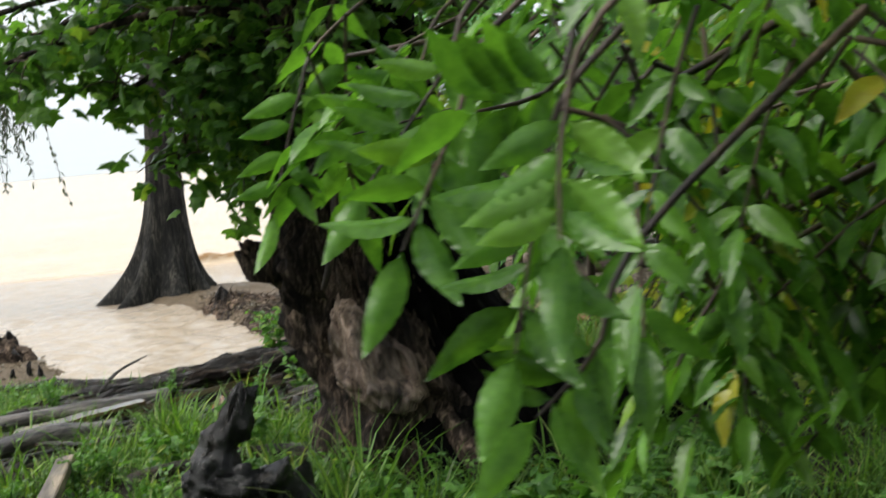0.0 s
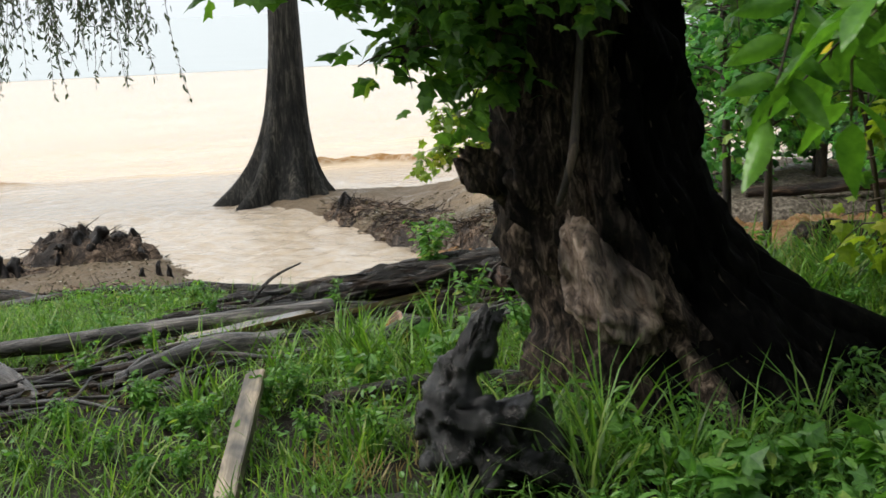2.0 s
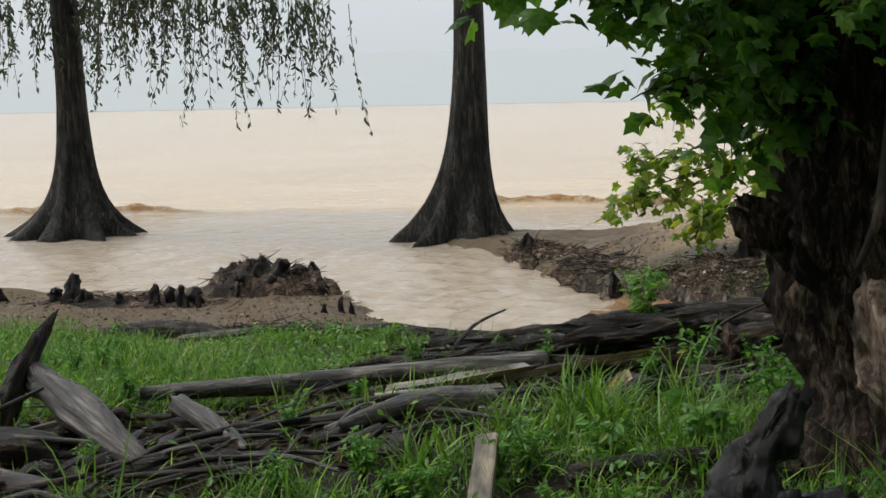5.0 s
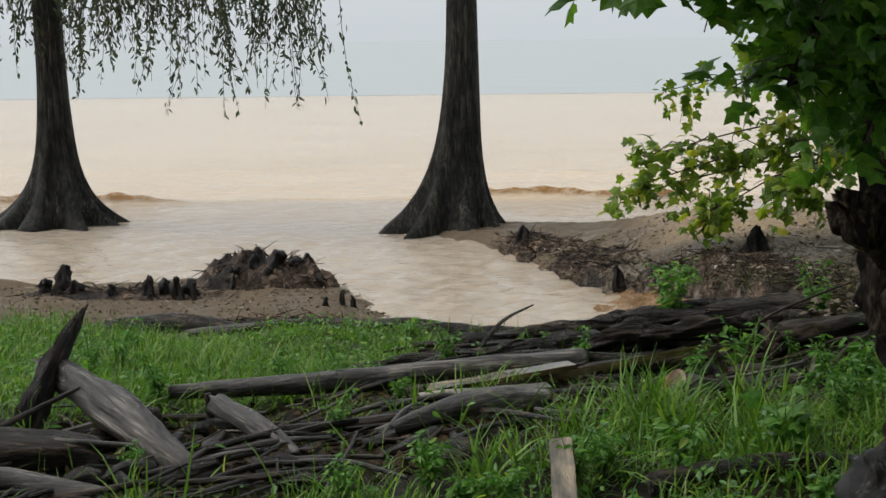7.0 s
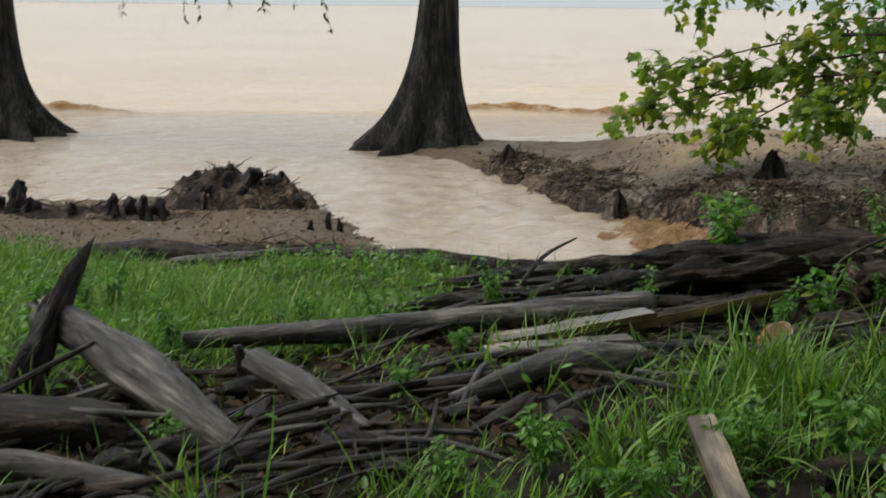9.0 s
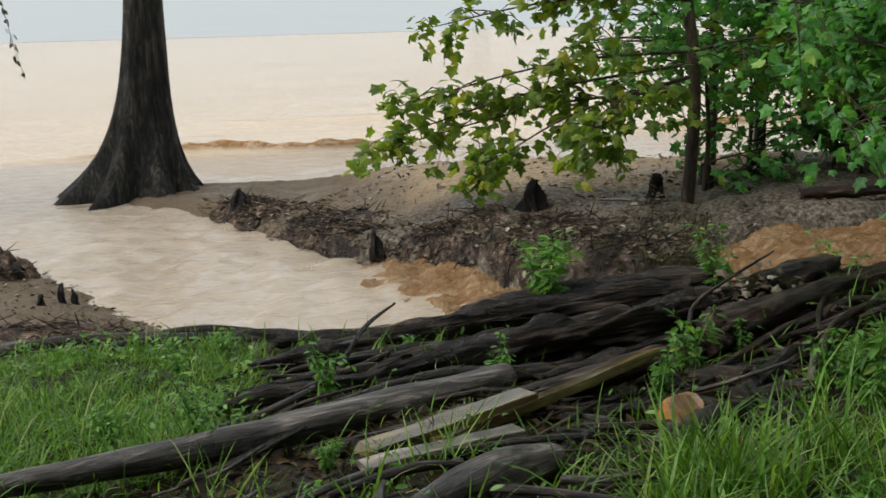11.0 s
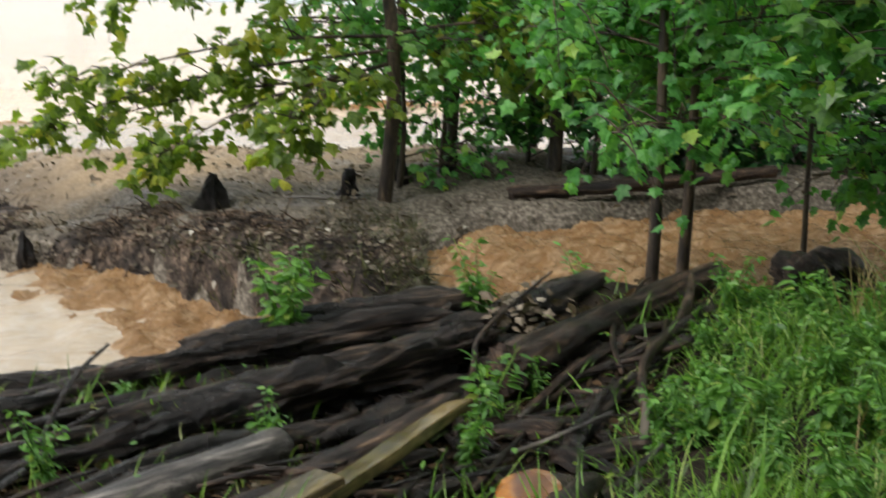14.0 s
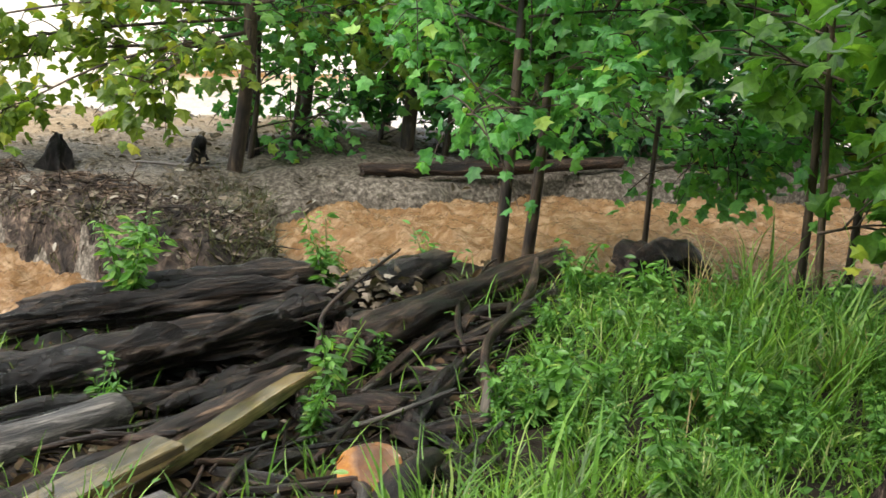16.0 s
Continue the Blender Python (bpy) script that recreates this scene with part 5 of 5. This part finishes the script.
rs = np.random.RandomState(19)
x, y = rs.uniform(-4.5, 4.6, 26000), rs.uniform(-3.2, 4.2, 26000)
k = lawn(x, y, rs) & (np.sin(2.7 * x + 1.1 * y) + np.sin(3.9 * y - 1.7 * x) + rs.normal(size=len(x)) * 0.7 > 0.15)
x, y = x[k], y[k]
m = len(x)
pos = np.stack([x, y, ground_z(x, y) + rs.uniform(0.03, 0.13, m)], 1)
tip = rs.normal(size=(m, 3)) * (1, 1, 0.4)
v, f = scatter(OVAL, pos, frames(tip, rs.normal(size=(m, 3)) * 0.5 + np.array([0, 0, 1.0])), np.stack([rs.uniform(0.03, 0.06, m), rs.uniform(0.025, 0.055, m), np.full(m, 0.03)], 1))
tagged(new("ground_herbs", mesh_np("ground_herbs", v, f, M_HERB)), "small round-leaved green herbs growing through the grass", "plant", kind="stuff")

tall_spots = [(1.62, -2.05, 0.5), (1.5, -1.7, 0.4), (1.75, -1.75, 0.55), (1.95, -2.0, 0.45), (1.15, -2.2, 0.3), (0.9, -1.5, 0.3), (2.2, -1.7, 0.45), (2.5, -1.6, 0.4), (3.2, 0.7, 0.5), (3.5, 1.0, 0.5), (3.9, 1.2, 0.5),
              (2.7, 0.5, 0.4), (1.0, -0.1, 0.35), (0.9, 0.0, 0.4), (1.3, 0.2, 0.4), (3.9, 1.75, 0.55), (3.6, 1.5, 0.45), (0.6, -0.2, 0.3), (0.2, -0.6, 0.3), (1.2, -0.5, 0.4), (3.0, 0.9, 0.5), (3.2, 1.25, 0.5), (2.8, 0.8, 0.45), (3.6, 1.25, 0.55), (3.45, 0.7, 0.5), (2.6, 0.75, 0.4), (0.86, 0.2, 0.4), (0.95, 0.25, 0.36), (0.8, 0.1, 0.36), (0.9, 0.05, 0.34)]
for i, (x, y, h) in enumerate(tall_spots):
    rs = np.random.RandomState(200 + i)
    m = 40
    lean = rs.normal(size=(m, 2)) * 0.3
    pos = np.stack([rs.normal(size=m) * 0.05, rs.normal(size=m) * 0.05, np.full(m, -0.02)], 1)
    rot = frames(np.concatenate([lean, np.ones((m, 1))], 1), np.concatenate([-lean, np.full((m, 1), 0.1)], 1) + rs.normal(size=(m, 3)) * 0.2)
    ln = h * rs.uniform(0.5, 1.1, m)
    tuft = thing("grass_tuft", "tall arching clump of broad grass blades", "grass", "tall grass clumps", gp(x, y, 0))
    child("blade_mass", mesh_np("blade_mass", *scatter(BLADE, pos, rot, np.stack([rs.uniform(0.008, 0.016, m), ln, -ln * rs.uniform(0.3, 1.6, m)], 1)), M_GRASS), tuft, kind="stuff")


def dry_tuft(x, y, h, m, seed, label):
    rs = np.random.RandomState(seed)
    lean = rs.normal(size=(m, 2)) * 0.25
    pos = np.stack([rs.normal(size=m) * 0.08, rs.normal(size=m) * 0.06, np.full(m, -0.02)], 1)
    rot = frames(np.concatenate([lean, np.ones((m, 1))], 1), np.concatenate([-lean, np.full((m, 1), 0.1)], 1) + rs.normal(size=(m, 3)) * 0.2)
    ln = h * rs.uniform(0.5, 1.1, m)
    tuft = thing("dry_grass", label, "grass", "dry grass clumps", gp(x, y, 0))
    child("blade_mass", mesh_np("blade_mass", *scatter(BLADE, pos, rot, np.stack([rs.uniform(0.004, 0.008, m), ln, -ln * rs.uniform(0.1, 0.9, m)], 1)), M_STRAW), tuft, kind="stuff")


for i, (x, y, h, m) in enumerate([(3.55, 1.75, 0.45, 22), (3.7, 1.7, 0.4, 18), (3.2, 0.75, 0.3, 16), (0.95, -1.75, 0.18, 30), (1.2, -1.6, 0.16, 26), (0.75, -1.5, 0.16, 22), (1.1, 0.4, 0.2, 14), (2.3, 0.6, 0.22, 14)]):
    dry_tuft(x, y, h, m, 500 + i, "clump of thin dry straw-coloured stalks")


def weed(name, label, at, h, stems_n, leaf, mat, seed, shape=OVAL, group="weeds on the bank", per=14):
    rs = np.random.RandomState(seed)
    root = thing(name, label, "plant", group, at)
    items, pos, out = [], [], []
    for s in range(stems_n):
        a, ln = rs.uniform(0, 6.28), h * rs.uniform(0.6, 1.1)
        e = np.array([math.cos(a) * ln * 0.35, math.sin(a) * ln * 0.35, ln])
        items.append(tube([(0, 0, -0.03), tuple(e * (0.4, 0.4, 0.55)), tuple(e)], [0.005, 0.003, 0.0015], 6, 5, 0, cap=False))
        for k in range(per):
            u = rs.uniform(0.2, 1.02)
            p = e * (u ** 1.4, u ** 1.4, u)
            w = rs.normal(size=3) * (1, 1, 0.2)
            pos.append(p + w / np.linalg.norm(w) * leaf * 0.25)
            out.append(w / np.linalg.norm(w) * 1.6)
    child("stalk_mass", solid("stalk_mass", join_data(items), M_HERB), root, kind="stuff")
    child("foliage", leaf_cloud("foliage", shape, np.array(pos), leaf, mat, seed, 0.15, np.array(out), 0.3), root, kind="stuff")
    return root


proto = [weed("weed", "small leafy weed with bright yellow-green leaves", (0, 0, 0), 0.17, 8, 0.029, M_HERB, 301, per=26),
         weed("weed", "low creeping weed with rounded green leaves", (0, 0, 0), 0.1, 9, 0.036, M_HERB, 302, per=18),
         weed("weed", "upright weed with slim green leaves", (0, 0, 0), 0.24, 6, 0.034, M_HERB, 303, per=28),
         weed("weed", "broad-leaved dark green weed", (0, 0, 0), 0.19, 7, 0.06, M_HERB, 304),
         weed("weed", "leafy plant with large lobed pale green leaves", (0, 0, 0), 0.28, 6, 0.085, M_HERB, 305, shape=LOBED, per=6)]
rq = random.Random(9)
SPOTS = [(rq.uniform(1.9, 4.3), rq.uniform(0.3, 2.2), rq.choice([0, 0, 1, 1, 2, 3])) for _ in range(60)] + [(rq.uniform(-2.2, 1.4), rq.uniform(-1.6, 3.4), rq.choice([0, 0, 1, 2])) for _ in range(50)] + [(rq.uniform(1.6, 3.4), rq.uniform(-2.6, -0.9), rq.choice([3, 3, 1, 2])) for _ in range(40)]
SPOTS += [(-0.2, 0.75, 0), (-0.45, 0.55, 1), (0.15, 0.95, 0), (0.35, 0.72, 0), (0.55, 0.85, 2), (0.25, 1.7, 0), (0.7, 1.75, 2), (0.95, 1.75, 0), (1.4, 1.35, 2), (1.45, 1.25, 0), (1.55, 1.45, 0), (0.55, 0.5, 1),
         *[(rq.uniform(1.7, 4.2), rq.uniform(0.2, 1.9), rq.choice([0, 1, 1, 2])) for _ in range(75)],
         (-0.75, 0.1, 1), (-0.55, -0.25, 1), (-0.35, -0.4, 1), (-1.15, -0.45, 0), (-1.05, -0.3, 2), (1.75, 1.0, 1), (2.0, 1.2, 0), (2.3, 1.4, 1), (2.5, 1.6, 0), (2.8, 1.8, 1), (3.0, 2.0, 2), (3.3, 2.15, 1),
         (3.6, 2.1, 1), (2.2, 0.9, 1), (2.6, 1.1, 2), (3.0, 1.3, 0), (-0.1, 0.2, 1), (-1.35, 0.9, 2), (1.2, -0.15, 1), (1.45, -0.2, 1), (1.7, 0.2, 2), (1.3, -0.45, 1), (2.0, -2.2, 3), (2.25, -2.35, 3), (2.5, -2.1, 3),
         (2.1, -1.85, 3), (2.7, -1.9, 3), (2.4, -1.6, 3), (1.85, -2.4, 3), (2.9, -1.5, 3), (2.6, -2.5, 3), (1.75, -2.15, 1), (3.1, -1.1, 1), (3.2, -0.6, 1), (3.4, -0.1, 1), (3.0, 0.1, 0), (1.55, -1.45, 2), (1.75, -1.5, 0),
         (2.15, 2.9, 2), (0.6, 2.75, 1), (0.75, 3.05, 2), (2.3, 2.45, 3), (1.75, 2.5, 1), (-0.4, -1.2, 1), (0.1, -1.4, 1), (0.7, -1.2, 0), (-1.9, 0.9, 3), (-1.8, 0.0, 0), (2.0, -2.3, 4), (2.3, -2.6, 4), (2.6, -2.2, 4), (2.9, -2.5, 4), (2.3, -1.95, 4), (3.1, -1.9, 4), (2.7, -3.0, 4), (2.15, -3.05, 4), (3.4, -2.6, 4)]
for i, (x, y, k) in enumerate(SPOTS):
    if inside(PILE, x, y) and i % 6:
        continue
    s = 0.8 + 0.5 * ((i * 37) % 10) / 10
    o = copy_thing(proto[k], Matrix.Translation(gp(x, y, 0)) @ Matrix.Rotation(i * 1.7, 4, "Z"))
    o.scale = (s, s, s)
for o in proto:
    o.location = gp(-0.3 + 0.4 * proto.index(o), -0.9 + 0.1 * proto.index(o), 0)
weed("sapling", "young sapling with fresh bright green leaves", gp(2.25, 2.8, 0), 0.34, 6, 0.05, M_HERB, 311, group="saplings by the creek", per=30)
weed("sapling", "small grey-green sapling beside the rapids", gp(3.2, 3.2, 0.05), 0.4, 7, 0.05, M_LEAF, 312, group="saplings by the creek", per=34)
weed("sapling", "young sapling with fresh bright green leaves", gp(1.38, 3.0, 0.02), 0.46, 9, 0.062, M_HERB, 313, group="saplings by the creek", per=44)
weed("sapling", "yellow-green weed rising from the log pile", gp(1.55, 1.7, 0), 0.3, 5, 0.06, M_HERB, 314, group="saplings by the creek", per=18)


def litter(name, label, count, box, keep, size, seed, mat=None, lift=0.02):
    rs = np.random.RandomState(seed)
    x, y = rs.uniform(box[0], box[1], count), rs.uniform(box[2], box[3], count)
    k = keep(x, y)
    x, y = x[k], y[k]
    m = len(x)
    pos = np.stack([x, y, ground_z(x, y) + rs.uniform(0.004, lift, m)], 1)
    tip = rs.normal(size=(m, 3)) * (1, 1, 0.25)
    up = rs.normal(size=(m, 3)) * 0.4 + np.array([0, 0, 1.0])
    v, f = scatter(OVAL, pos, frames(tip, up), np.stack([size * rs.uniform(0.5, 1.6, m)] * 3, 1) * (1.2, 1, 1))
    tagged(new(name, mesh_np(name, v, f, mat or M_LITTER)), label, "leaf litter", kind="stuff")


litter("leaf_litter", "dark wet dead leaves and bark bits between the logs", 5500, (-2.6, 3.6, -1.4, 3.3), lambda x, y: inside(PILE, x, y), 0.045, 41)
litter("bank_litter", "brown and pale dead leaves strewn over the far bank", 9000, (0.3, 8, 4.4, 11), lambda x, y: (y > np.interp(x, FAR_X, FAR_Y) + 0.1) & (y < np.interp(x, LAKE_X, LAKE_Y) - 2.6), 0.05, 42, M_LITTER_DRY)

litter("sand_litter", "scattered twigs and dead leaves on wet sand", 5200, (-6, 0.2, 4.3, 8.2), lambda x, y: ground_z(x, y) > WATER - 0.02, 0.035, 43, M_LITTER_DRY)
litter("bark_litter", "dark bark chips and rotten wood in the pile", 6000, (-2.2, 3.0, -1.4, 2.6), lambda x, y: inside(PILE, x, y), 0.06, 44)
litter("wrack_litter", "brown dead leaves caught in the roots of the cut bank", 9000, (0.2, 3.6, 4.2, 10.6), lambda x, y: (y > np.interp(x, FAR_X, FAR_Y)) & (y < np.interp(x, FAR_X, FAR_Y) + 1.5), 0.05, 46, M_LITTER_DRY, 0.13)
rs = np.random.RandomState(88)
for i, (x, y, z, m) in enumerate([(2.25, 2.5, 0.1, 26), (2.4, 2.6, 0.12, 18), (1.4, 2.95, 0.1, 12)]):
    clump = thing("dead_leaves", "clump of curled tan dead leaves on the logs", "dead leaves", "dead leaf clumps", (x, y, gz(x, y)))
    pos = rs.normal(size=(m, 3)) * (0.09, 0.06, 0.04) + (0, 0, z)
    child("foliage", leaf_cloud("foliage", LOBED, pos, 0.06, M_LITTER_DRY, 600 + i, 0.2), clump, kind="stuff")

# ---- hickory boughs hanging close over the path ----
hick = thing("hickory_bough", "hickory bough with large glossy compound leaves hanging low", "tree", "", (3.42, -4.5, 0))
child("trunk", solid("trunk", tube([(0.9, 0.3, -0.2), (0.85, 0.3, 1.5), (0.6, 0.2, 2.4), (0.4, 0.1, 3.6)], [0.11, 0.09, 0.07, 0.04], 18, 14, 0.12), M_STEM), hick)
BOUGHS = [[(0.7, 0.2, 2.2), (-0.5, 0.0, 2.25), (-1.6, -0.1, 2.05)], [(0.7, 0.2, 2.0), (-0.3, -0.5, 2.1), (-1.4, -0.9, 1.95)], [(0.8, 0.2, 1.8), (0.1, 0.3, 1.95), (-0.9, 0.5, 1.9)], [(0.8, 0.2, 1.5), (0.3, -0.4, 1.7), (-0.5, -0.7, 1.65)],
          [(0.7, 0.2, 2.1), (-0.6, -0.6, 1.95), (-1.45, -0.7, 1.62)], [(0.7, 0.2, 1.9), (-0.4, 0.1, 1.85), (-1.75, 0.0, 1.72)], [(0.75, 0.2, 1.8), (-0.2, -0.3, 1.75), (-1.1, -0.3, 1.6)],
          [(0.75, 0.2, 1.7), (-0.4, -0.5, 1.72), (-1.36, -0.62, 1.42)], [(0.8, 0.2, 1.5), (-0.1, -0.5, 1.6), (-1.1, -0.65, 1.35)]]
for pts in BOUGHS:
    child("limb", solid("limb", tube(pts, [0.022, 0.012, 0.004], 14, 8, 0.15), M_STEM), hick)
rs = np.random.RandomState(61)
lpos, ltip, lup, lsize, stalks = [], [], [], [], []
for c in range(900):
    bough = rs.choice([7, 7, 7, 8, 8, 8, 0, 1, 1, 2, 2, 2, 3, 3, 3, 4, 4, 5, 5, 6, 6])
    near = 0.75 if bough in (1, 3, 4, 7, 8) else 1.0
    line = spine(BOUGHS[bough], 30)
    p = np.array(line[rs.randint(8, 30)]) + rs.normal(size=3) * (0.12, 0.15, 0.06)
    a = rs.uniform(0, 6.28)
    d = np.array([math.cos(a), math.sin(a), -rs.uniform(0.15, 1.0)])
    d /= np.linalg.norm(d)
    ln = rs.uniform(0.24, 0.42) * near
    if p[0] + d[0] * ln < (-1.6 if p[1] < -0.5 else -1.85):
        continue
    if p[2] + d[2] * ln < 1.2 or p[1] > -0.45 and p[2] + d[2] * ln < 1.52:
        continue
    side = np.cross(d, (0, 0, 1))
    side /= np.linalg.norm(side)
    sag = np.array([0, 0, -0.1])
    stalks.append(tube([tuple(p), tuple(p + d * ln * 0.5 + sag * 0.2), tuple(p + d * ln + sag)], [0.004, 0.0015], 6, 4, 0, cap=False))
    nrm = np.cross(side, d)
    for u in (0.35, 0.55, 0.75, 0.92):
        q = p + d * ln * u + sag * u * u
        for s in (-1, 1):
            lpos.append(q)
            ltip.append(d * 0.75 + side * s + np.array([0, 0, -0.35]) + rs.normal(size=3) * 0.12)
            lup.append(nrm + rs.normal(size=3) * 0.3)
            lsize.append(rs.uniform(0.085, 0.13) * near)
    lpos.append(p + d * ln + sag)
    ltip.append(d + np.array([0, 0, -0.3]))
    lup.append(nrm + rs.normal(size=3) * 0.2)
    lsize.append(rs.uniform(0.1, 0.15) * near)
NEAR_LEAVES = [((1.78, -5.55, 1.57), (1.71, -5.62, 1.34)), ((1.72, -5.42, 1.62), (1.62, -5.46, 1.44)), ((1.81, -5.5, 1.65), (1.69, -5.52, 1.62)), ((1.79, -5.61, 1.62), (1.76, -5.67, 1.47)),
               ((1.82, -5.54, 1.4), (1.72, -5.58, 1.32)), ((1.76, -5.07, 1.68), (1.59, -5.08, 1.47)), ((1.59, -4.34, 1.67), (1.49, -4.38, 1.36)), ((1.9, -4.57, 1.64), (1.55, -4.6, 1.57)), ((1.78, -4.56, 1.69), (1.62, -4.59, 1.57))]
for a, e in NEAR_LEAVES:
    p, e = np.array(a) - (3.42, -4.5, 0), np.array(e) - (3.42, -4.5, 0)
    e = p + 0.68 * (e - p)
    ln = np.linalg.norm(e - p)
    d = (e - p) / ln
    side = np.cross(d, (0.3, 1.0, 0.2))
    side /= np.linalg.norm(side)
    nrm = np.cross(side, d)
    stem = p + np.array([0.35, 0.15, 0.3])
    stalks.append(tube([tuple(stem), tuple(p + (0.06, 0.03, 0.1)), tuple(p), tuple(e)], [0.006, 0.004, 0.003, 0.0015], 12, 5, 0, cap=False))
    for u in (0.02, 0.26, 0.5, 0.74):
        for s in (-1, 1):
            lpos.append(p + d * ln * u)
            ltip.append(side * s + d * 0.75 + rs.normal(size=3) * 0.14)
            lup.append(nrm + rs.normal(size=3) * 0.35)
            lsize.append(rs.uniform(0.085, 0.11))
    lpos.append(e)
    ltip.append(d + rs.normal(size=3) * 0.1)
    lup.append(nrm + rs.normal(size=3) * 0.2)
    lsize.append(0.11)
child("stalk_mass", solid("stalk_mass", join_data(stalks), M_STEM), hick, kind="stuff")
child("foliage", mesh_np("foliage", *scatter(VEINED, np.array(lpos), frames(np.array(ltip), np.array(lup)), np.array(lsize)), M_HICKORY, True), hick, kind="stuff")

# ---- shrubs behind the old tree ----
rs = np.random.RandomState(33)
for i, (x, y) in enumerate([(5.0, 0.1), (5.6, 1.0), (4.3, -1.4), (6.4, 0.2), (4.3, 0.2), (4.9, 0.9)]):
    broadleaf("shrub", "leafy yellow-green shrub at the edge of the wood", (x, y, gz(x, y)), [(0, 0, -0.1), (0.05, 0, 0.7), (0, 0.05, 1.6)], [0.03, 0.025, 0.012],
              fan(rs, (0, 0, 0.6), 6, 0.9, 0.4) + fan(rs, (0, 0, 1.2), 6, 0.9, 0.8), 900, 0.1, M_SHRUB, 400 + i, group="shrubs at the wood's edge")

# ---- unseen trees added behind the path to block the sky's light there ----
rs = np.random.RandomState(71)
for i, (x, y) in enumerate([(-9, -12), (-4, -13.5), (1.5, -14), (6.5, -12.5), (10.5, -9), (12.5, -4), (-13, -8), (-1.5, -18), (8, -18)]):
    broadleaf("woodland_tree", "unseen tall tree with a dense dark crown, added to block light", (x, y, gz(x, y)), [(0, 0, -0.3), (0.1, 0, 3.5), (0, 0.1, 7), (0.1, 0, 11)], [0.24, 0.2, 0.14, 0.05],
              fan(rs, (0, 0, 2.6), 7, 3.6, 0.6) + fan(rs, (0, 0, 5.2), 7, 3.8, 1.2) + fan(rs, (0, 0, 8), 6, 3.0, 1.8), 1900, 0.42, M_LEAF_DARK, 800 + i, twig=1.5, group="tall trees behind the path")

# ---- channel marker far out on the lake ----
tower = thing("lake_beacon", "grey steel lattice beacon tower far out in the lake", "tower", "", (102.5, 330, WATER))
for sx in (-1, 1):
    for sy in (-1, 1):
        child("leg", solid("leg", tube([(sx * 2.1, sy * 2.1, -1), (sx * 1.1, sy * 1.1, 9)], [0.22, 0.18], 4, 6, 0), M_STEEL), tower)
for h in (2, 5, 8):
    w = 2.0 - h / 10
    for sx, sy, ex, ey in ((-1, -1, 1, -1), (1, -1, 1, 1), (1, 1, -1, 1), (-1, 1, -1, -1)):
        child("brace", solid("brace", tube([(sx * w, sy * w, h), (ex * w, ey * w, h)], [0.14, 0.14], 3, 5, 0), M_STEEL), tower)
child("platform", solid("platform", tube([(0, 0, 9), (0, 0, 9.4)], [2.0, 2.0], 2, 12, 0), M_STEEL), tower)
child("lantern", solid("lantern", tube([(0, 0, 9.4), (0, 0, 11.5)], [0.6, 0.5], 3, 8, 0), M_STEEL), tower)
